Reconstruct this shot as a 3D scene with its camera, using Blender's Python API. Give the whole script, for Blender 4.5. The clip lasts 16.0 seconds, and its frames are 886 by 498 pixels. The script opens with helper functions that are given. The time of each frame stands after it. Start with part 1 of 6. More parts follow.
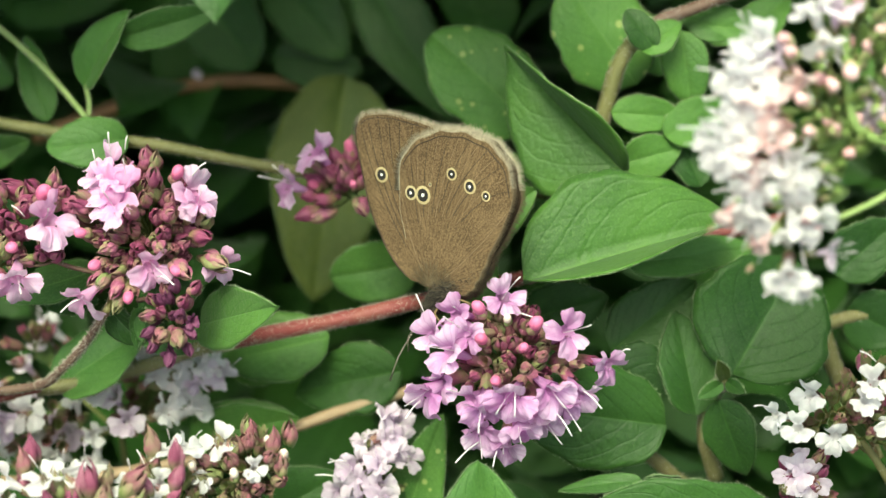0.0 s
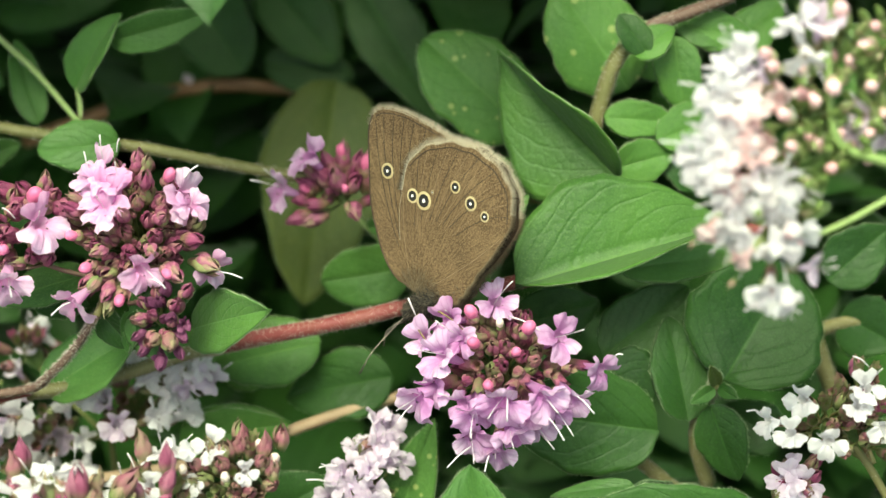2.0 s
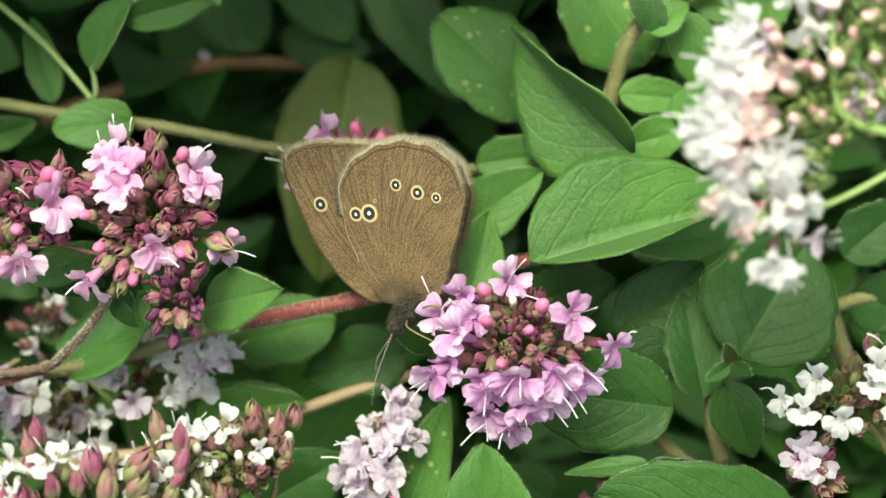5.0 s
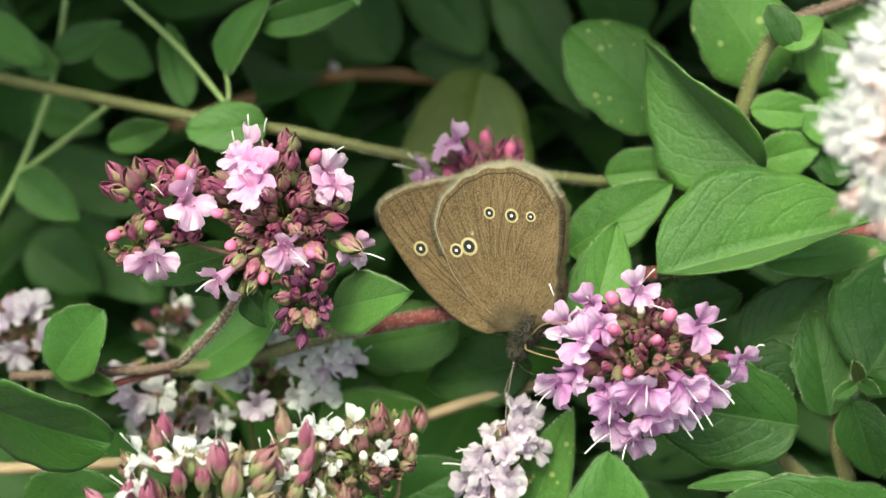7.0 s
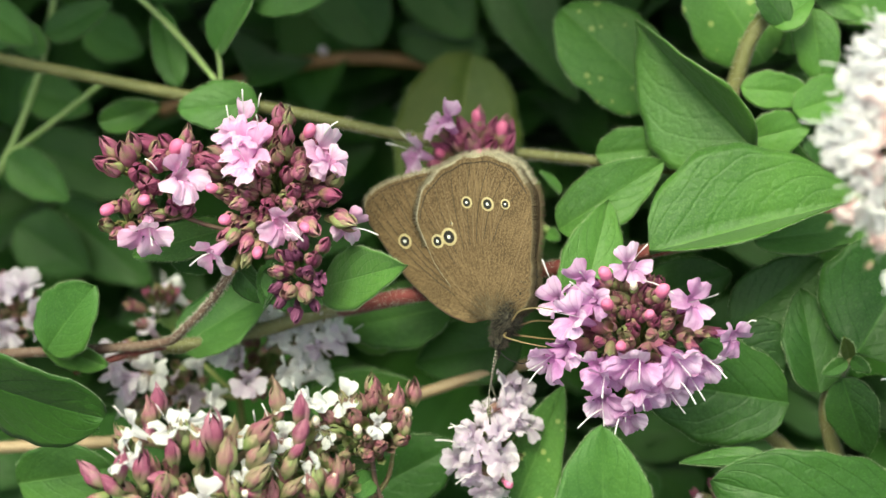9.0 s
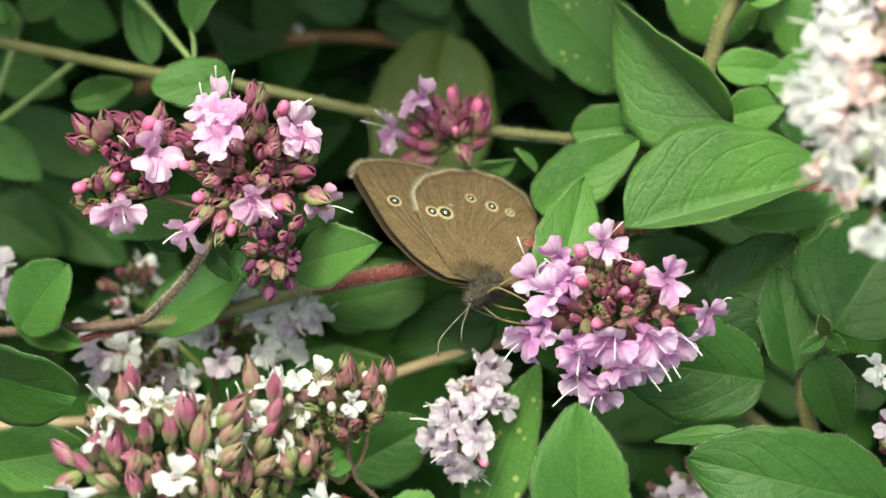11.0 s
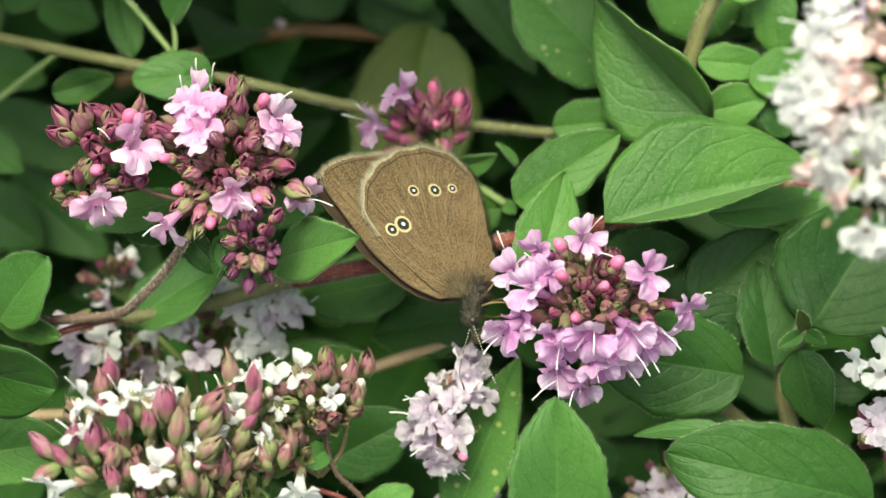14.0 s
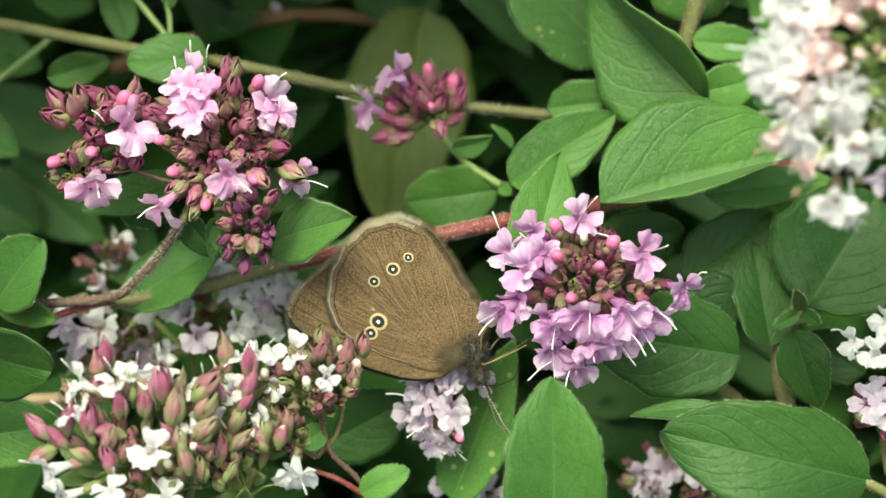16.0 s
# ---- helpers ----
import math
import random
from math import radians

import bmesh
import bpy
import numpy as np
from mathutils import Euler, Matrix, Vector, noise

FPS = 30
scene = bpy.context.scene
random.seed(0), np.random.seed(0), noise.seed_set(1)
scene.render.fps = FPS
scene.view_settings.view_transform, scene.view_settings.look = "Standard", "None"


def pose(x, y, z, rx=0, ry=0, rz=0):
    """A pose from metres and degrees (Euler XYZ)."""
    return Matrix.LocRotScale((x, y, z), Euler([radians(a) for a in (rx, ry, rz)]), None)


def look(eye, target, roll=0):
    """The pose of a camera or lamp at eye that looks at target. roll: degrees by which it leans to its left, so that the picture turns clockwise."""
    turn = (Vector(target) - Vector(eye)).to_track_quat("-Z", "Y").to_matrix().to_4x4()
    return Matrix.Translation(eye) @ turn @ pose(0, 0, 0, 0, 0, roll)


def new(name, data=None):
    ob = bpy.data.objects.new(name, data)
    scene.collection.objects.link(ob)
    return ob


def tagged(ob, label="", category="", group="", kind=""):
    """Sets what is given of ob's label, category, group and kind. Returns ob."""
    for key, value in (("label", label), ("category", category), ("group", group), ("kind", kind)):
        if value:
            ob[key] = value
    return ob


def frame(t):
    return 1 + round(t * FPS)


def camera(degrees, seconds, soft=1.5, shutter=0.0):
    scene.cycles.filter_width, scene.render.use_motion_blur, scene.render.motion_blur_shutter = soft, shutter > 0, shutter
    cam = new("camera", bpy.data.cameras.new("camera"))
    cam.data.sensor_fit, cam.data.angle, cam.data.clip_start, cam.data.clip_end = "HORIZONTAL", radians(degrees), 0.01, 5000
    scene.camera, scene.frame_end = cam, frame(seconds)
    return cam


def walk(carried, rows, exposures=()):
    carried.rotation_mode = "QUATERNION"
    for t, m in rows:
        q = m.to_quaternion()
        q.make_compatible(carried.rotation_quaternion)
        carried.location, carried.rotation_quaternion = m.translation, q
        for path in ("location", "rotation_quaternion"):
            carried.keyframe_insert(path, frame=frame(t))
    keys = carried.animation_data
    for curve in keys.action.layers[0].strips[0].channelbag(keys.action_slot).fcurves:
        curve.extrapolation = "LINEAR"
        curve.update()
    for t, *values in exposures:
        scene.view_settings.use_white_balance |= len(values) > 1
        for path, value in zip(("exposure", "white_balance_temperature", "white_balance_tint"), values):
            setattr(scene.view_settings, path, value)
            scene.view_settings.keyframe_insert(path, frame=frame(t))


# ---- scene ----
# A ringlet butterfly on flowering oregano, seen close. The clump's own frame, in millimetres: a to the right,
# b up the slope, c out of the clump, tilted so that c rises 35 degrees above the level.
BED = pose(0, 0, 0.32, 55, 0, 0)
MM = 0.001


def at(a, b, c):
    return BED @ Vector((a * MM, b * MM, c * MM))


# ---- camera ----
cam = camera(25, 16.0, soft=1.5)
cam.data.dof.use_dof, cam.data.dof.focus_distance, cam.data.dof.aperture_fstop = True, 0.238, 16
walk(cam, [
    (0.0, pose(0.00247, -0.18969, 0.46085, 54.162, 1.977, 0.930)),
    (0.5, pose(0.00188, -0.18967, 0.45823, 54.302, 1.890, 0.715)),
    (1.0, pose(0.00231, -0.18936, 0.45908, 54.313, 1.788, 0.913)),
    (1.5, pose(0.00196, -0.18958, 0.45920, 54.504, 1.593, 0.845)),
    (2.0, pose(0.00167, -0.18978, 0.45967, 54.516, 1.605, 0.702)),
    (2.5, pose(0.00203, -0.18923, 0.46009, 54.455, 1.752, 0.685)),
    (3.0, pose(0.00145, -0.19048, 0.45828, 54.676, 1.664, 0.744)),
    (3.5, pose(0.00439, -0.18786, 0.46107, 53.583, 2.267, 1.095)),
    (6.0, pose(0.00172, -0.18963, 0.46017, 53.668, 2.022, 2.010)),
    (6.5, pose(0.00055, -0.18917, 0.46173, 53.763, 2.618, 3.995)),
    (7.0, pose(0.00060, -0.19219, 0.45708, 55.074, 2.722, 4.585)),
    (7.5, pose(-0.00192, -0.19542, 0.45342, 55.994, 2.203, 4.392)),
    (8.0, pose(-0.00187, -0.19570, 0.45208, 56.039, 2.343, 4.055)),
    (8.5, pose(-0.00115, -0.19506, 0.45273, 55.704, 2.478, 3.971)),
    (9.0, pose(-0.00226, -0.19577, 0.45350, 55.534, 2.090, 3.924)),
    (11.5, pose(-0.00106, -0.19524, 0.45177, 54.923, 1.871, 3.419)),
    (12.0, pose(-0.00073, -0.19478, 0.45252, 54.729, 1.812, 3.521)),
    (12.5, pose(-0.00161, -0.19575, 0.45043, 54.969, 1.598, 3.188)),
    (13.0, pose(-0.00129, -0.19540, 0.45120, 54.832, 1.541, 3.210)),
    (13.5, pose(-0.00108, -0.19500, 0.45240, 54.749, 1.449, 3.249)),
    (14.0, pose(-0.00063, -0.19566, 0.45171, 55.034, 1.462, 3.273)),
    (14.5, pose(-0.00221, -0.19626, 0.45102, 55.287, 1.049, 3.078)),
    (15.0, pose(-0.00076, -0.19602, 0.45151, 55.054, 1.398, 3.172)),
    (15.5, pose(-0.00203, -0.19688, 0.45049, 55.189, 1.183, 2.987)),
    (16.0, pose(0.00006, -0.19647, 0.45041, 54.851, 1.683, 3.155)),
], exposures=[(0, 0.47, 6800, -13), (16, 0.47, 6800, -13)])

# ---- light ----
world = bpy.data.worlds.new("sky")
scene.world = world
world.use_nodes = True
nt = world.node_tree
sky = nt.nodes.new("ShaderNodeTexSky")
sky.sky_type, sky.sun_disc = "NISHITA", False
sky.air_density, sky.dust_density, sky.ozone_density = 1.0, 6.0, 0.6
sky.sun_elevation, sky.sun_rotation = radians(68.5), radians(195)
nt.links.new(sky.outputs[0], nt.nodes["Background"].inputs[0])
nt.nodes["Background"].inputs[1].default_value = 0.21
sun = new("sun", bpy.data.lights.new("sun", "SUN"))
sun.data.energy, sun.data.angle, sun.data.color = 3.2, radians(24), (1.0, 0.95, 0.82)
sun.matrix_world = look((-0.1, -0.38, 1.0), (0, 0, 0))


# ---- materials ----
def shader(name, rough=0.5, spec=0.4):
    m = bpy.data.materials.new(name)
    m.use_nodes = True
    b = m.node_tree.nodes["Principled BSDF"]
    b.inputs["Roughness"].default_value = rough
    b.inputs["Specular IOR Level"].default_value = spec
    return m, m.node_tree.nodes, m.node_tree.links, b


def ramp(nodes, stops):
    r = nodes.new("ShaderNodeValToRGB")
    r.color_ramp.elements[0].position, r.color_ramp.elements[0].color = stops[0][0], (*stops[0][1], 1)
    r.color_ramp.elements[1].position, r.color_ramp.elements[1].color = stops[-1][0], (*stops[-1][1], 1)
    for p, c in stops[1:-1]:
        r.color_ramp.elements.new(p).color = (*c, 1)
    return r


def grain(nodes, links, scale, detail=4.0, coord="Object"):
    tc = nodes.new("ShaderNodeTexCoord")
    n = nodes.new("ShaderNodeTexNoise")
    n.inputs["Scale"].default_value, n.inputs["Detail"].default_value = scale, detail
    links.new(tc.outputs[coord], n.inputs["Vector"])
    return n


def calc(nodes, links, op, a, b=None):
    n = nodes.new("ShaderNodeMath")
    n.operation = op
    for i, v in enumerate((a, b)):
        if v is None:
            continue
        if isinstance(v, (int, float)):
            n.inputs[i].default_value = v
        else:
            links.new(v, n.inputs[i])
    return n.outputs[0]


def mixed(nodes, links, fac, a, b, blend="MIX"):
    n = nodes.new("ShaderNodeMix")
    n.data_type, n.blend_type = "RGBA", blend
    for i, v in ((0, fac), (6, a), (7, b)):
        if isinstance(v, (int, float)):
            n.inputs[i].default_value = v
        elif isinstance(v, tuple):
            n.inputs[i].default_value = (*v, 1)
        else:
            links.new(v, n.inputs[i])
    return n.outputs[2]


def bumped(nodes, links, bsdf, height, strength, distance):
    b = nodes.new("ShaderNodeBump")
    b.inputs["Strength"].default_value, b.inputs["Distance"].default_value = strength, distance
    links.new(height, b.inputs["Height"])
    links.new(b.outputs[0], bsdf.inputs["Normal"])


def see_through(m, nodes, links, bsdf, colour, share):
    """Lets some of the light pass through a thin leaf or petal."""
    tr = nodes.new("ShaderNodeBsdfTranslucent")
    links.new(colour, tr.inputs[0])
    mix = nodes.new("ShaderNodeMixShader")
    mix.inputs[0].default_value = share
    links.new(bsdf.outputs[0], mix.inputs[1])
    links.new(tr.outputs[0], mix.inputs[2])
    links.new(mix.outputs[0], nodes["Material Output"].inputs[0])


def leaf_material(name, dark, light, vein, specks=0.0, share=0.3):
    m, n, l, b = shader(name, 0.5, 0.35)
    uv = n.new("ShaderNodeUVMap")
    sep = n.new("ShaderNodeSeparateXYZ")
    l.new(uv.outputs[0], sep.inputs[0])
    u = sep.outputs[0]
    v = calc(n, l, "ABSOLUTE", calc(n, l, "SUBTRACT", sep.outputs[1], 0.5))
    wob = grain(n, l, 260, 2)
    # side veins run forward from the midrib
    s = calc(n, l, "SUBTRACT", calc(n, l, "MULTIPLY", u, 5.2), calc(n, l, "ADD", calc(n, l, "MULTIPLY", v, 2.6), calc(n, l, "MULTIPLY", calc(n, l, "MULTIPLY", v, v), 7.0)))
    s = calc(n, l, "ADD", s, calc(n, l, "MULTIPLY", wob.outputs[0], 0.35))
    s = calc(n, l, "ABSOLUTE", calc(n, l, "SUBTRACT", calc(n, l, "FRACT", s), 0.5))
    soft = ramp(n, [(0.0, (1, 1, 1)), (0.1, (0, 0, 0))])
    l.new(s, soft.inputs[0])
    mid = ramp(n, [(0.0, (1, 1, 1)), (0.022, (0, 0, 0))])
    l.new(v, mid.inputs[0])
    g1, g2 = grain(n, l, 90, 5), grain(n, l, 1400, 3)
    rnd = n.new("ShaderNodeObjectInfo").outputs["Random"]
    base = ramp(n, [(0.3, dark), (0.62, light)])
    l.new(calc(n, l, "ADD", calc(n, l, "MULTIPLY", g1.outputs[0], 0.7), calc(n, l, "MULTIPLY", rnd, 0.3)), base.inputs[0])
    # yellower and bluer patches across the blade
    g5 = grain(n, l, 55, 3)
    hue = ramp(n, [(0.42, (0, 0, 0)), (0.68, (1, 1, 1))])
    l.new(g5.outputs[0], hue.inputs[0])
    col = mixed(n, l, calc(n, l, "MULTIPLY", hue.outputs[0], 0.4), base.outputs[0], (light[0] * 1.25, light[1] * 1.08, light[2] * 0.75))
    col = mixed(n, l, calc(n, l, "MULTIPLY", soft.outputs[0], 0.3), col, dark)
    col = mixed(n, l, calc(n, l, "MULTIPLY", mid.outputs[0], calc(n, l, "SUBTRACT", 0.75, calc(n, l, "MULTIPLY", u, 0.6))), col, vein)
    col = mixed(n, l, calc(n, l, "MULTIPLY", g2.outputs[0], 0.5), col, dark)
    # down of tiny pale hairs and pores
    g4 = grain(n, l, 5600, 2)
    down = ramp(n, [(0.5, (0, 0, 0)), (0.72, (1, 1, 1))])
    l.new(g4.outputs[0], down.inputs[0])
    col = mixed(n, l, calc(n, l, "MULTIPLY", down.outputs[0], 0.42), col, vein)
    if specks:
        g3 = n.new("ShaderNodeTexVoronoi")
        g3.inputs["Scale"].default_value = 520
        l.new(n.new("ShaderNodeTexCoord").outputs["Object"], g3.inputs["Vector"])
        pick = n.new("ShaderNodeSeparateColor")
        l.new(g3.outputs["Color"], pick.inputs[0])
        sp = ramp(n, [(0.22, (1, 1, 1)), (0.3, (0, 0, 0))])
        l.new(calc(n, l, "ADD", g3.outputs["Distance"], calc(n, l, "MULTIPLY", pick.outputs[0], 0.2)), sp.inputs[0])
        col = mixed(n, l, calc(n, l, "MULTIPLY", sp.outputs[0], specks), col, (0.42, 0.48, 0.16))
    l.new(col, b.inputs["Base Color"])
    # a fine net of veinlets between the side veins
    net = n.new("ShaderNodeTexVoronoi")
    net.feature = "DISTANCE_TO_EDGE"
    net.inputs["Scale"].default_value = 780
    l.new(n.new("ShaderNodeTexCoord").outputs["Object"], net.inputs["Vector"])
    mesh_line = ramp(n, [(0.0, (0, 0, 0)), (0.22, (1, 1, 1))])
    l.new(net.outputs["Distance"], mesh_line.inputs[0])
    h = calc(n, l, "SUBTRACT", calc(n, l, "MULTIPLY", g2.outputs[0], 0.35), calc(n, l, "ADD", calc(n, l, "MULTIPLY", soft.outputs[0], 0.24), calc(n, l, "MULTIPLY", mid.outputs[0], 0.5)))
    h = calc(n, l, "ADD", h, calc(n, l, "MULTIPLY", mesh_line.outputs[0], 0.16))
    blister = grain(n, l, 420, 2)
    h = calc(n, l, "ADD", h, calc(n, l, "MULTIPLY", blister.outputs[0], 1.1))
    bumped(n, l, b, h, 0.58, 0.00032)
    b.inputs["Sheen Weight"].default_value = 0.1
    b.inputs["Sheen Roughness"].default_value = 0.5
    see_through(m, n, l, b, col, share)
    return m


LEAF = leaf_material("leaf_green", (0.0451, 0.124, 0.0188), (0.109, 0.256, 0.0433), (0.179, 0.34, 0.08))
# a darker green, with the shade low in the clump put into it
LEAF_DARK_SHADED = leaf_material("leaf_dark_shaded", (0.0143, 0.054, 0.00659), (0.0369, 0.112, 0.0136), (0.082, 0.195, 0.0348))
LEAF_PALE = leaf_material("leaf_pale", (0.0615, 0.168, 0.031), (0.133, 0.295, 0.0602), (0.2, 0.39, 0.108))
LEAF_SPOT = leaf_material("leaf_spotted", (0.0512, 0.142, 0.0235), (0.111, 0.255, 0.047), (0.205, 0.38, 0.103), specks=0.6)
LEAF_MID = leaf_material("leaf_mid_green", (0.0328, 0.1, 0.016), (0.0758, 0.192, 0.0329), (0.133, 0.275, 0.0659))
LEAF_SCAR = leaf_material("leaf_scarred", (0.0307, 0.095, 0.0141), (0.0676, 0.175, 0.0282), (0.143, 0.28, 0.0659), specks=0.4)
LEAF_YELLOW = leaf_material("leaf_yellowing", (0.042, 0.085, 0.01), (0.1, 0.135, 0.022), (0.18, 0.23, 0.05))

LEAF_BRACT = leaf_material("leaf_bract", (0.09, 0.17, 0.04), (0.19, 0.28, 0.085), (0.26, 0.34, 0.12))


def petal_material(name, deep, mid, pale, share=0.5, throat=0.5):
    m, n, l, b = shader(name, 0.5, 0.25)
    g1, g2 = grain(n, l, 3.0, 3), grain(n, l, 16, 4)
    rnd = n.new("ShaderNodeObjectInfo").outputs["Random"]
    tc = n.new("ShaderNodeTexCoord")
    sep = n.new("ShaderNodeSeparateXYZ")
    l.new(tc.outputs["Object"], sep.inputs[0])
    base = ramp(n, [(0.25, deep), (0.45, mid), (0.7, pale)])
    l.new(calc(n, l, "ADD", calc(n, l, "MULTIPLY", g1.outputs[0], 0.6), calc(n, l, "MULTIPLY", rnd, 0.3)), base.inputs[0])
    # the lobe is deeper in colour towards its foot, along fine veins that fan out from it
    foot = ramp(n, [(0.0, (1, 1, 1)), (0.3, (0.0, 0.0, 0.0))])
    l.new(sep.outputs[0], foot.inputs[0])
    angle = calc(n, l, "DIVIDE", sep.outputs[1], calc(n, l, "ADD", calc(n, l, "ABSOLUTE", sep.outputs[0]), 0.06))
    streak = calc(n, l, "ABSOLUTE", calc(n, l, "SINE", calc(n, l, "ADD", calc(n, l, "MULTIPLY", angle, 9.0), calc(n, l, "MULTIPLY", g1.outputs[0], 4.0))))
    line = ramp(n, [(0.0, (1, 1, 1)), (0.4, (0, 0, 0))])
    l.new(streak, line.inputs[0])
    col = mixed(n, l, calc(n, l, "MULTIPLY", foot.outputs[0], throat), base.outputs[0], deep)
    col = mixed(n, l, calc(n, l, "MULTIPLY", line.outputs[0], 0.55 * throat), col, deep)
    l.new(col, b.inputs["Base Color"])
    bumped(n, l, b, calc(n, l, "ADD", g2.outputs[0], calc(n, l, "MULTIPLY", line.outputs[0], -0.5)), 0.4, 0.0004)
    see_through(m, n, l, b, col, share)
    return m


PINK = petal_material("petal_pink", (0.6, 0.25, 0.57), (0.82, 0.56, 0.83), (0.91, 0.75, 0.92), 0.5, 0.85)
ROSE = petal_material("petal_rose", (0.76, 0.34, 0.64), (0.9, 0.62, 0.86), (0.95, 0.77, 0.93), 0.5, 0.7)
PALE_PINK = petal_material("petal_pale_pink", (0.7, 0.55, 0.72), (0.84, 0.74, 0.86), (0.92, 0.86, 0.93), 0.55, 0.5)
WHITE = petal_material("petal_white", (0.84, 0.8, 0.83), (0.9, 0.89, 0.9), (0.93, 0.92, 0.93), 0.55, 0.3)
BLUSH = petal_material("petal_blush", (0.78, 0.52, 0.52), (0.88, 0.7, 0.7), (0.93, 0.84, 0.83), 0.55, 0.5)


def skin_material(name, stops, scale, rough=0.55, bump=0.4, relief=0.0002, foot=None, single=0.25):
    m, n, l, b = shader(name, rough, 0.35)
    g1, g2 = grain(n, l, scale, 3), grain(n, l, scale * 7, 4)
    rnd = n.new("ShaderNodeObjectInfo").outputs["Random"]
    base = ramp(n, stops)
    isl = n.new("ShaderNodeNewGeometry").outputs["Random Per Island"]
    pick = calc(n, l, "ADD", calc(n, l, "MULTIPLY", rnd, 0.25), calc(n, l, "MULTIPLY", isl, single))
    l.new(calc(n, l, "ADD", calc(n, l, "MULTIPLY", g1.outputs[0], 0.5), pick), base.inputs[0])
    col = mixed(n, l, calc(n, l, "MULTIPLY", g2.outputs[0], 0.4), base.outputs[0], stops[0][1])
    if foot:
        # the foot of a calyx or bud has a colour of its own
        tc = n.new("ShaderNodeTexCoord")
        sep = n.new("ShaderNodeSeparateXYZ")
        l.new(tc.outputs["Object"], sep.inputs[0])
        fade = ramp(n, [(0.15, (1, 1, 1)), (0.75, (0, 0, 0))])
        l.new(calc(n, l, "ADD", sep.outputs[2], calc(n, l, "MULTIPLY", calc(n, l, "SUBTRACT", rnd, 0.5), 0.5)), fade.inputs[0])
        col = mixed(n, l, calc(n, l, "MULTIPLY", fade.outputs[0], 0.85), col, foot)
    l.new(col, b.inputs["Base Color"])
    bumped(n, l, b, g2.outputs[0], bump, relief)
    return m


CALYX = skin_material("calyx_purple", [(0.22, (0.13, 0.02, 0.06)), (0.4, (0.25, 0.055, 0.125)), (0.52, (0.34, 0.12, 0.19)), (0.6, (0.31, 0.2, 0.15)), (0.7, (0.26, 0.31, 0.12))], 2.4, foot=(0.23, 0.18, 0.08))
CALYX_GREEN = skin_material("calyx_green", [(0.22, (0.2, 0.055, 0.085)), (0.38, (0.27, 0.11, 0.13)), (0.5, (0.24, 0.19, 0.12)), (0.62, (0.18, 0.25, 0.085))], 1.8, foot=(0.17, 0.24, 0.07))
CALYX_LIGHT = skin_material("calyx_light", [(0.2, (0.16, 0.26, 0.06)), (0.5, (0.27, 0.35, 0.12)), (0.62, (0.42, 0.36, 0.24)), (0.8, (0.58, 0.36, 0.33))], 1.4)
STALKLET = skin_material("stalklet_green", [(0.2, (0.1, 0.14, 0.035)), (0.5, (0.19, 0.22, 0.07)), (0.8, (0.26, 0.13, 0.09))], 700)
BUD = skin_material("bud_pink", [(0.2, (0.5, 0.1, 0.22)), (0.55, (0.68, 0.19, 0.36)), (0.85, (0.78, 0.38, 0.5))], 1.6, 0.5, bump=0.25)
BUD_DULL = skin_material("bud_dull_rose", [(0.2, (0.14, 0.03, 0.06)), (0.44, (0.25, 0.065, 0.125)), (0.6, (0.37, 0.17, 0.22)), (0.75, (0.33, 0.29, 0.17))], 1.8, 0.6, foot=(0.2, 0.25, 0.09))
BUD_CREAM = skin_material("bud_cream", [(0.2, (0.66, 0.5, 0.42)), (0.5, (0.78, 0.7, 0.6)), (0.85, (0.82, 0.76, 0.66))], 1.6, 0.45)
BUD_ROSE = skin_material("bud_rose_cream", [(0.2, (0.6, 0.3, 0.32)), (0.5, (0.75, 0.5, 0.5)), (0.85, (0.83, 0.68, 0.64))], 1.6, 0.5, foot=(0.4, 0.42, 0.2))
DRY = skin_material("petal_withered", [(0.2, (0.07, 0.018, 0.045)), (0.5, (0.15, 0.04, 0.1)), (0.85, (0.22, 0.09, 0.17))], 1.6, 0.7)
STEM_RED = skin_material("stem_red", [(0.2, (0.1, 0.018, 0.019)), (0.5, (0.19, 0.043, 0.042)), (0.8, (0.22, 0.085, 0.055))], 260)
STEM_TAN = skin_material("stem_tan", [(0.2, (0.2, 0.14, 0.08)), (0.5, (0.31, 0.22, 0.13)), (0.85, (0.41, 0.3, 0.19))], 240)
STEM_OLIVE = skin_material("stem_olive", [(0.2, (0.085, 0.094, 0.03)), (0.5, (0.15, 0.148, 0.056)), (0.85, (0.235, 0.21, 0.092))], 240)
STEM_GREEN = skin_material("stem_green", [(0.2, (0.14, 0.22, 0.06)), (0.5, (0.24, 0.34, 0.11)), (0.85, (0.33, 0.42, 0.17))], 240)
STEM_BROWN = skin_material("stem_brown", [(0.2, (0.06, 0.036, 0.028)), (0.5, (0.125, 0.075, 0.058)), (0.85, (0.19, 0.135, 0.09))], 240)
STEM_RUST = skin_material("stem_rust", [(0.2, (0.13, 0.065, 0.025)), (0.5, (0.22, 0.115, 0.05)), (0.85, (0.28, 0.17, 0.085))], 240)
HAIR = skin_material("plant_hair", [(0.2, (0.4, 0.36, 0.3)), (0.85, (0.6, 0.56, 0.5))], 300, 0.6)
LEAF_HAIR = skin_material("leaf_hair", [(0.2, (0.26, 0.36, 0.18)), (0.85, (0.42, 0.5, 0.32))], 300, 0.6)
STAMEN = skin_material("stamen_white", [(0.2, (0.66, 0.6, 0.64)), (0.85, (0.85, 0.82, 0.84))], 300, 0.5)
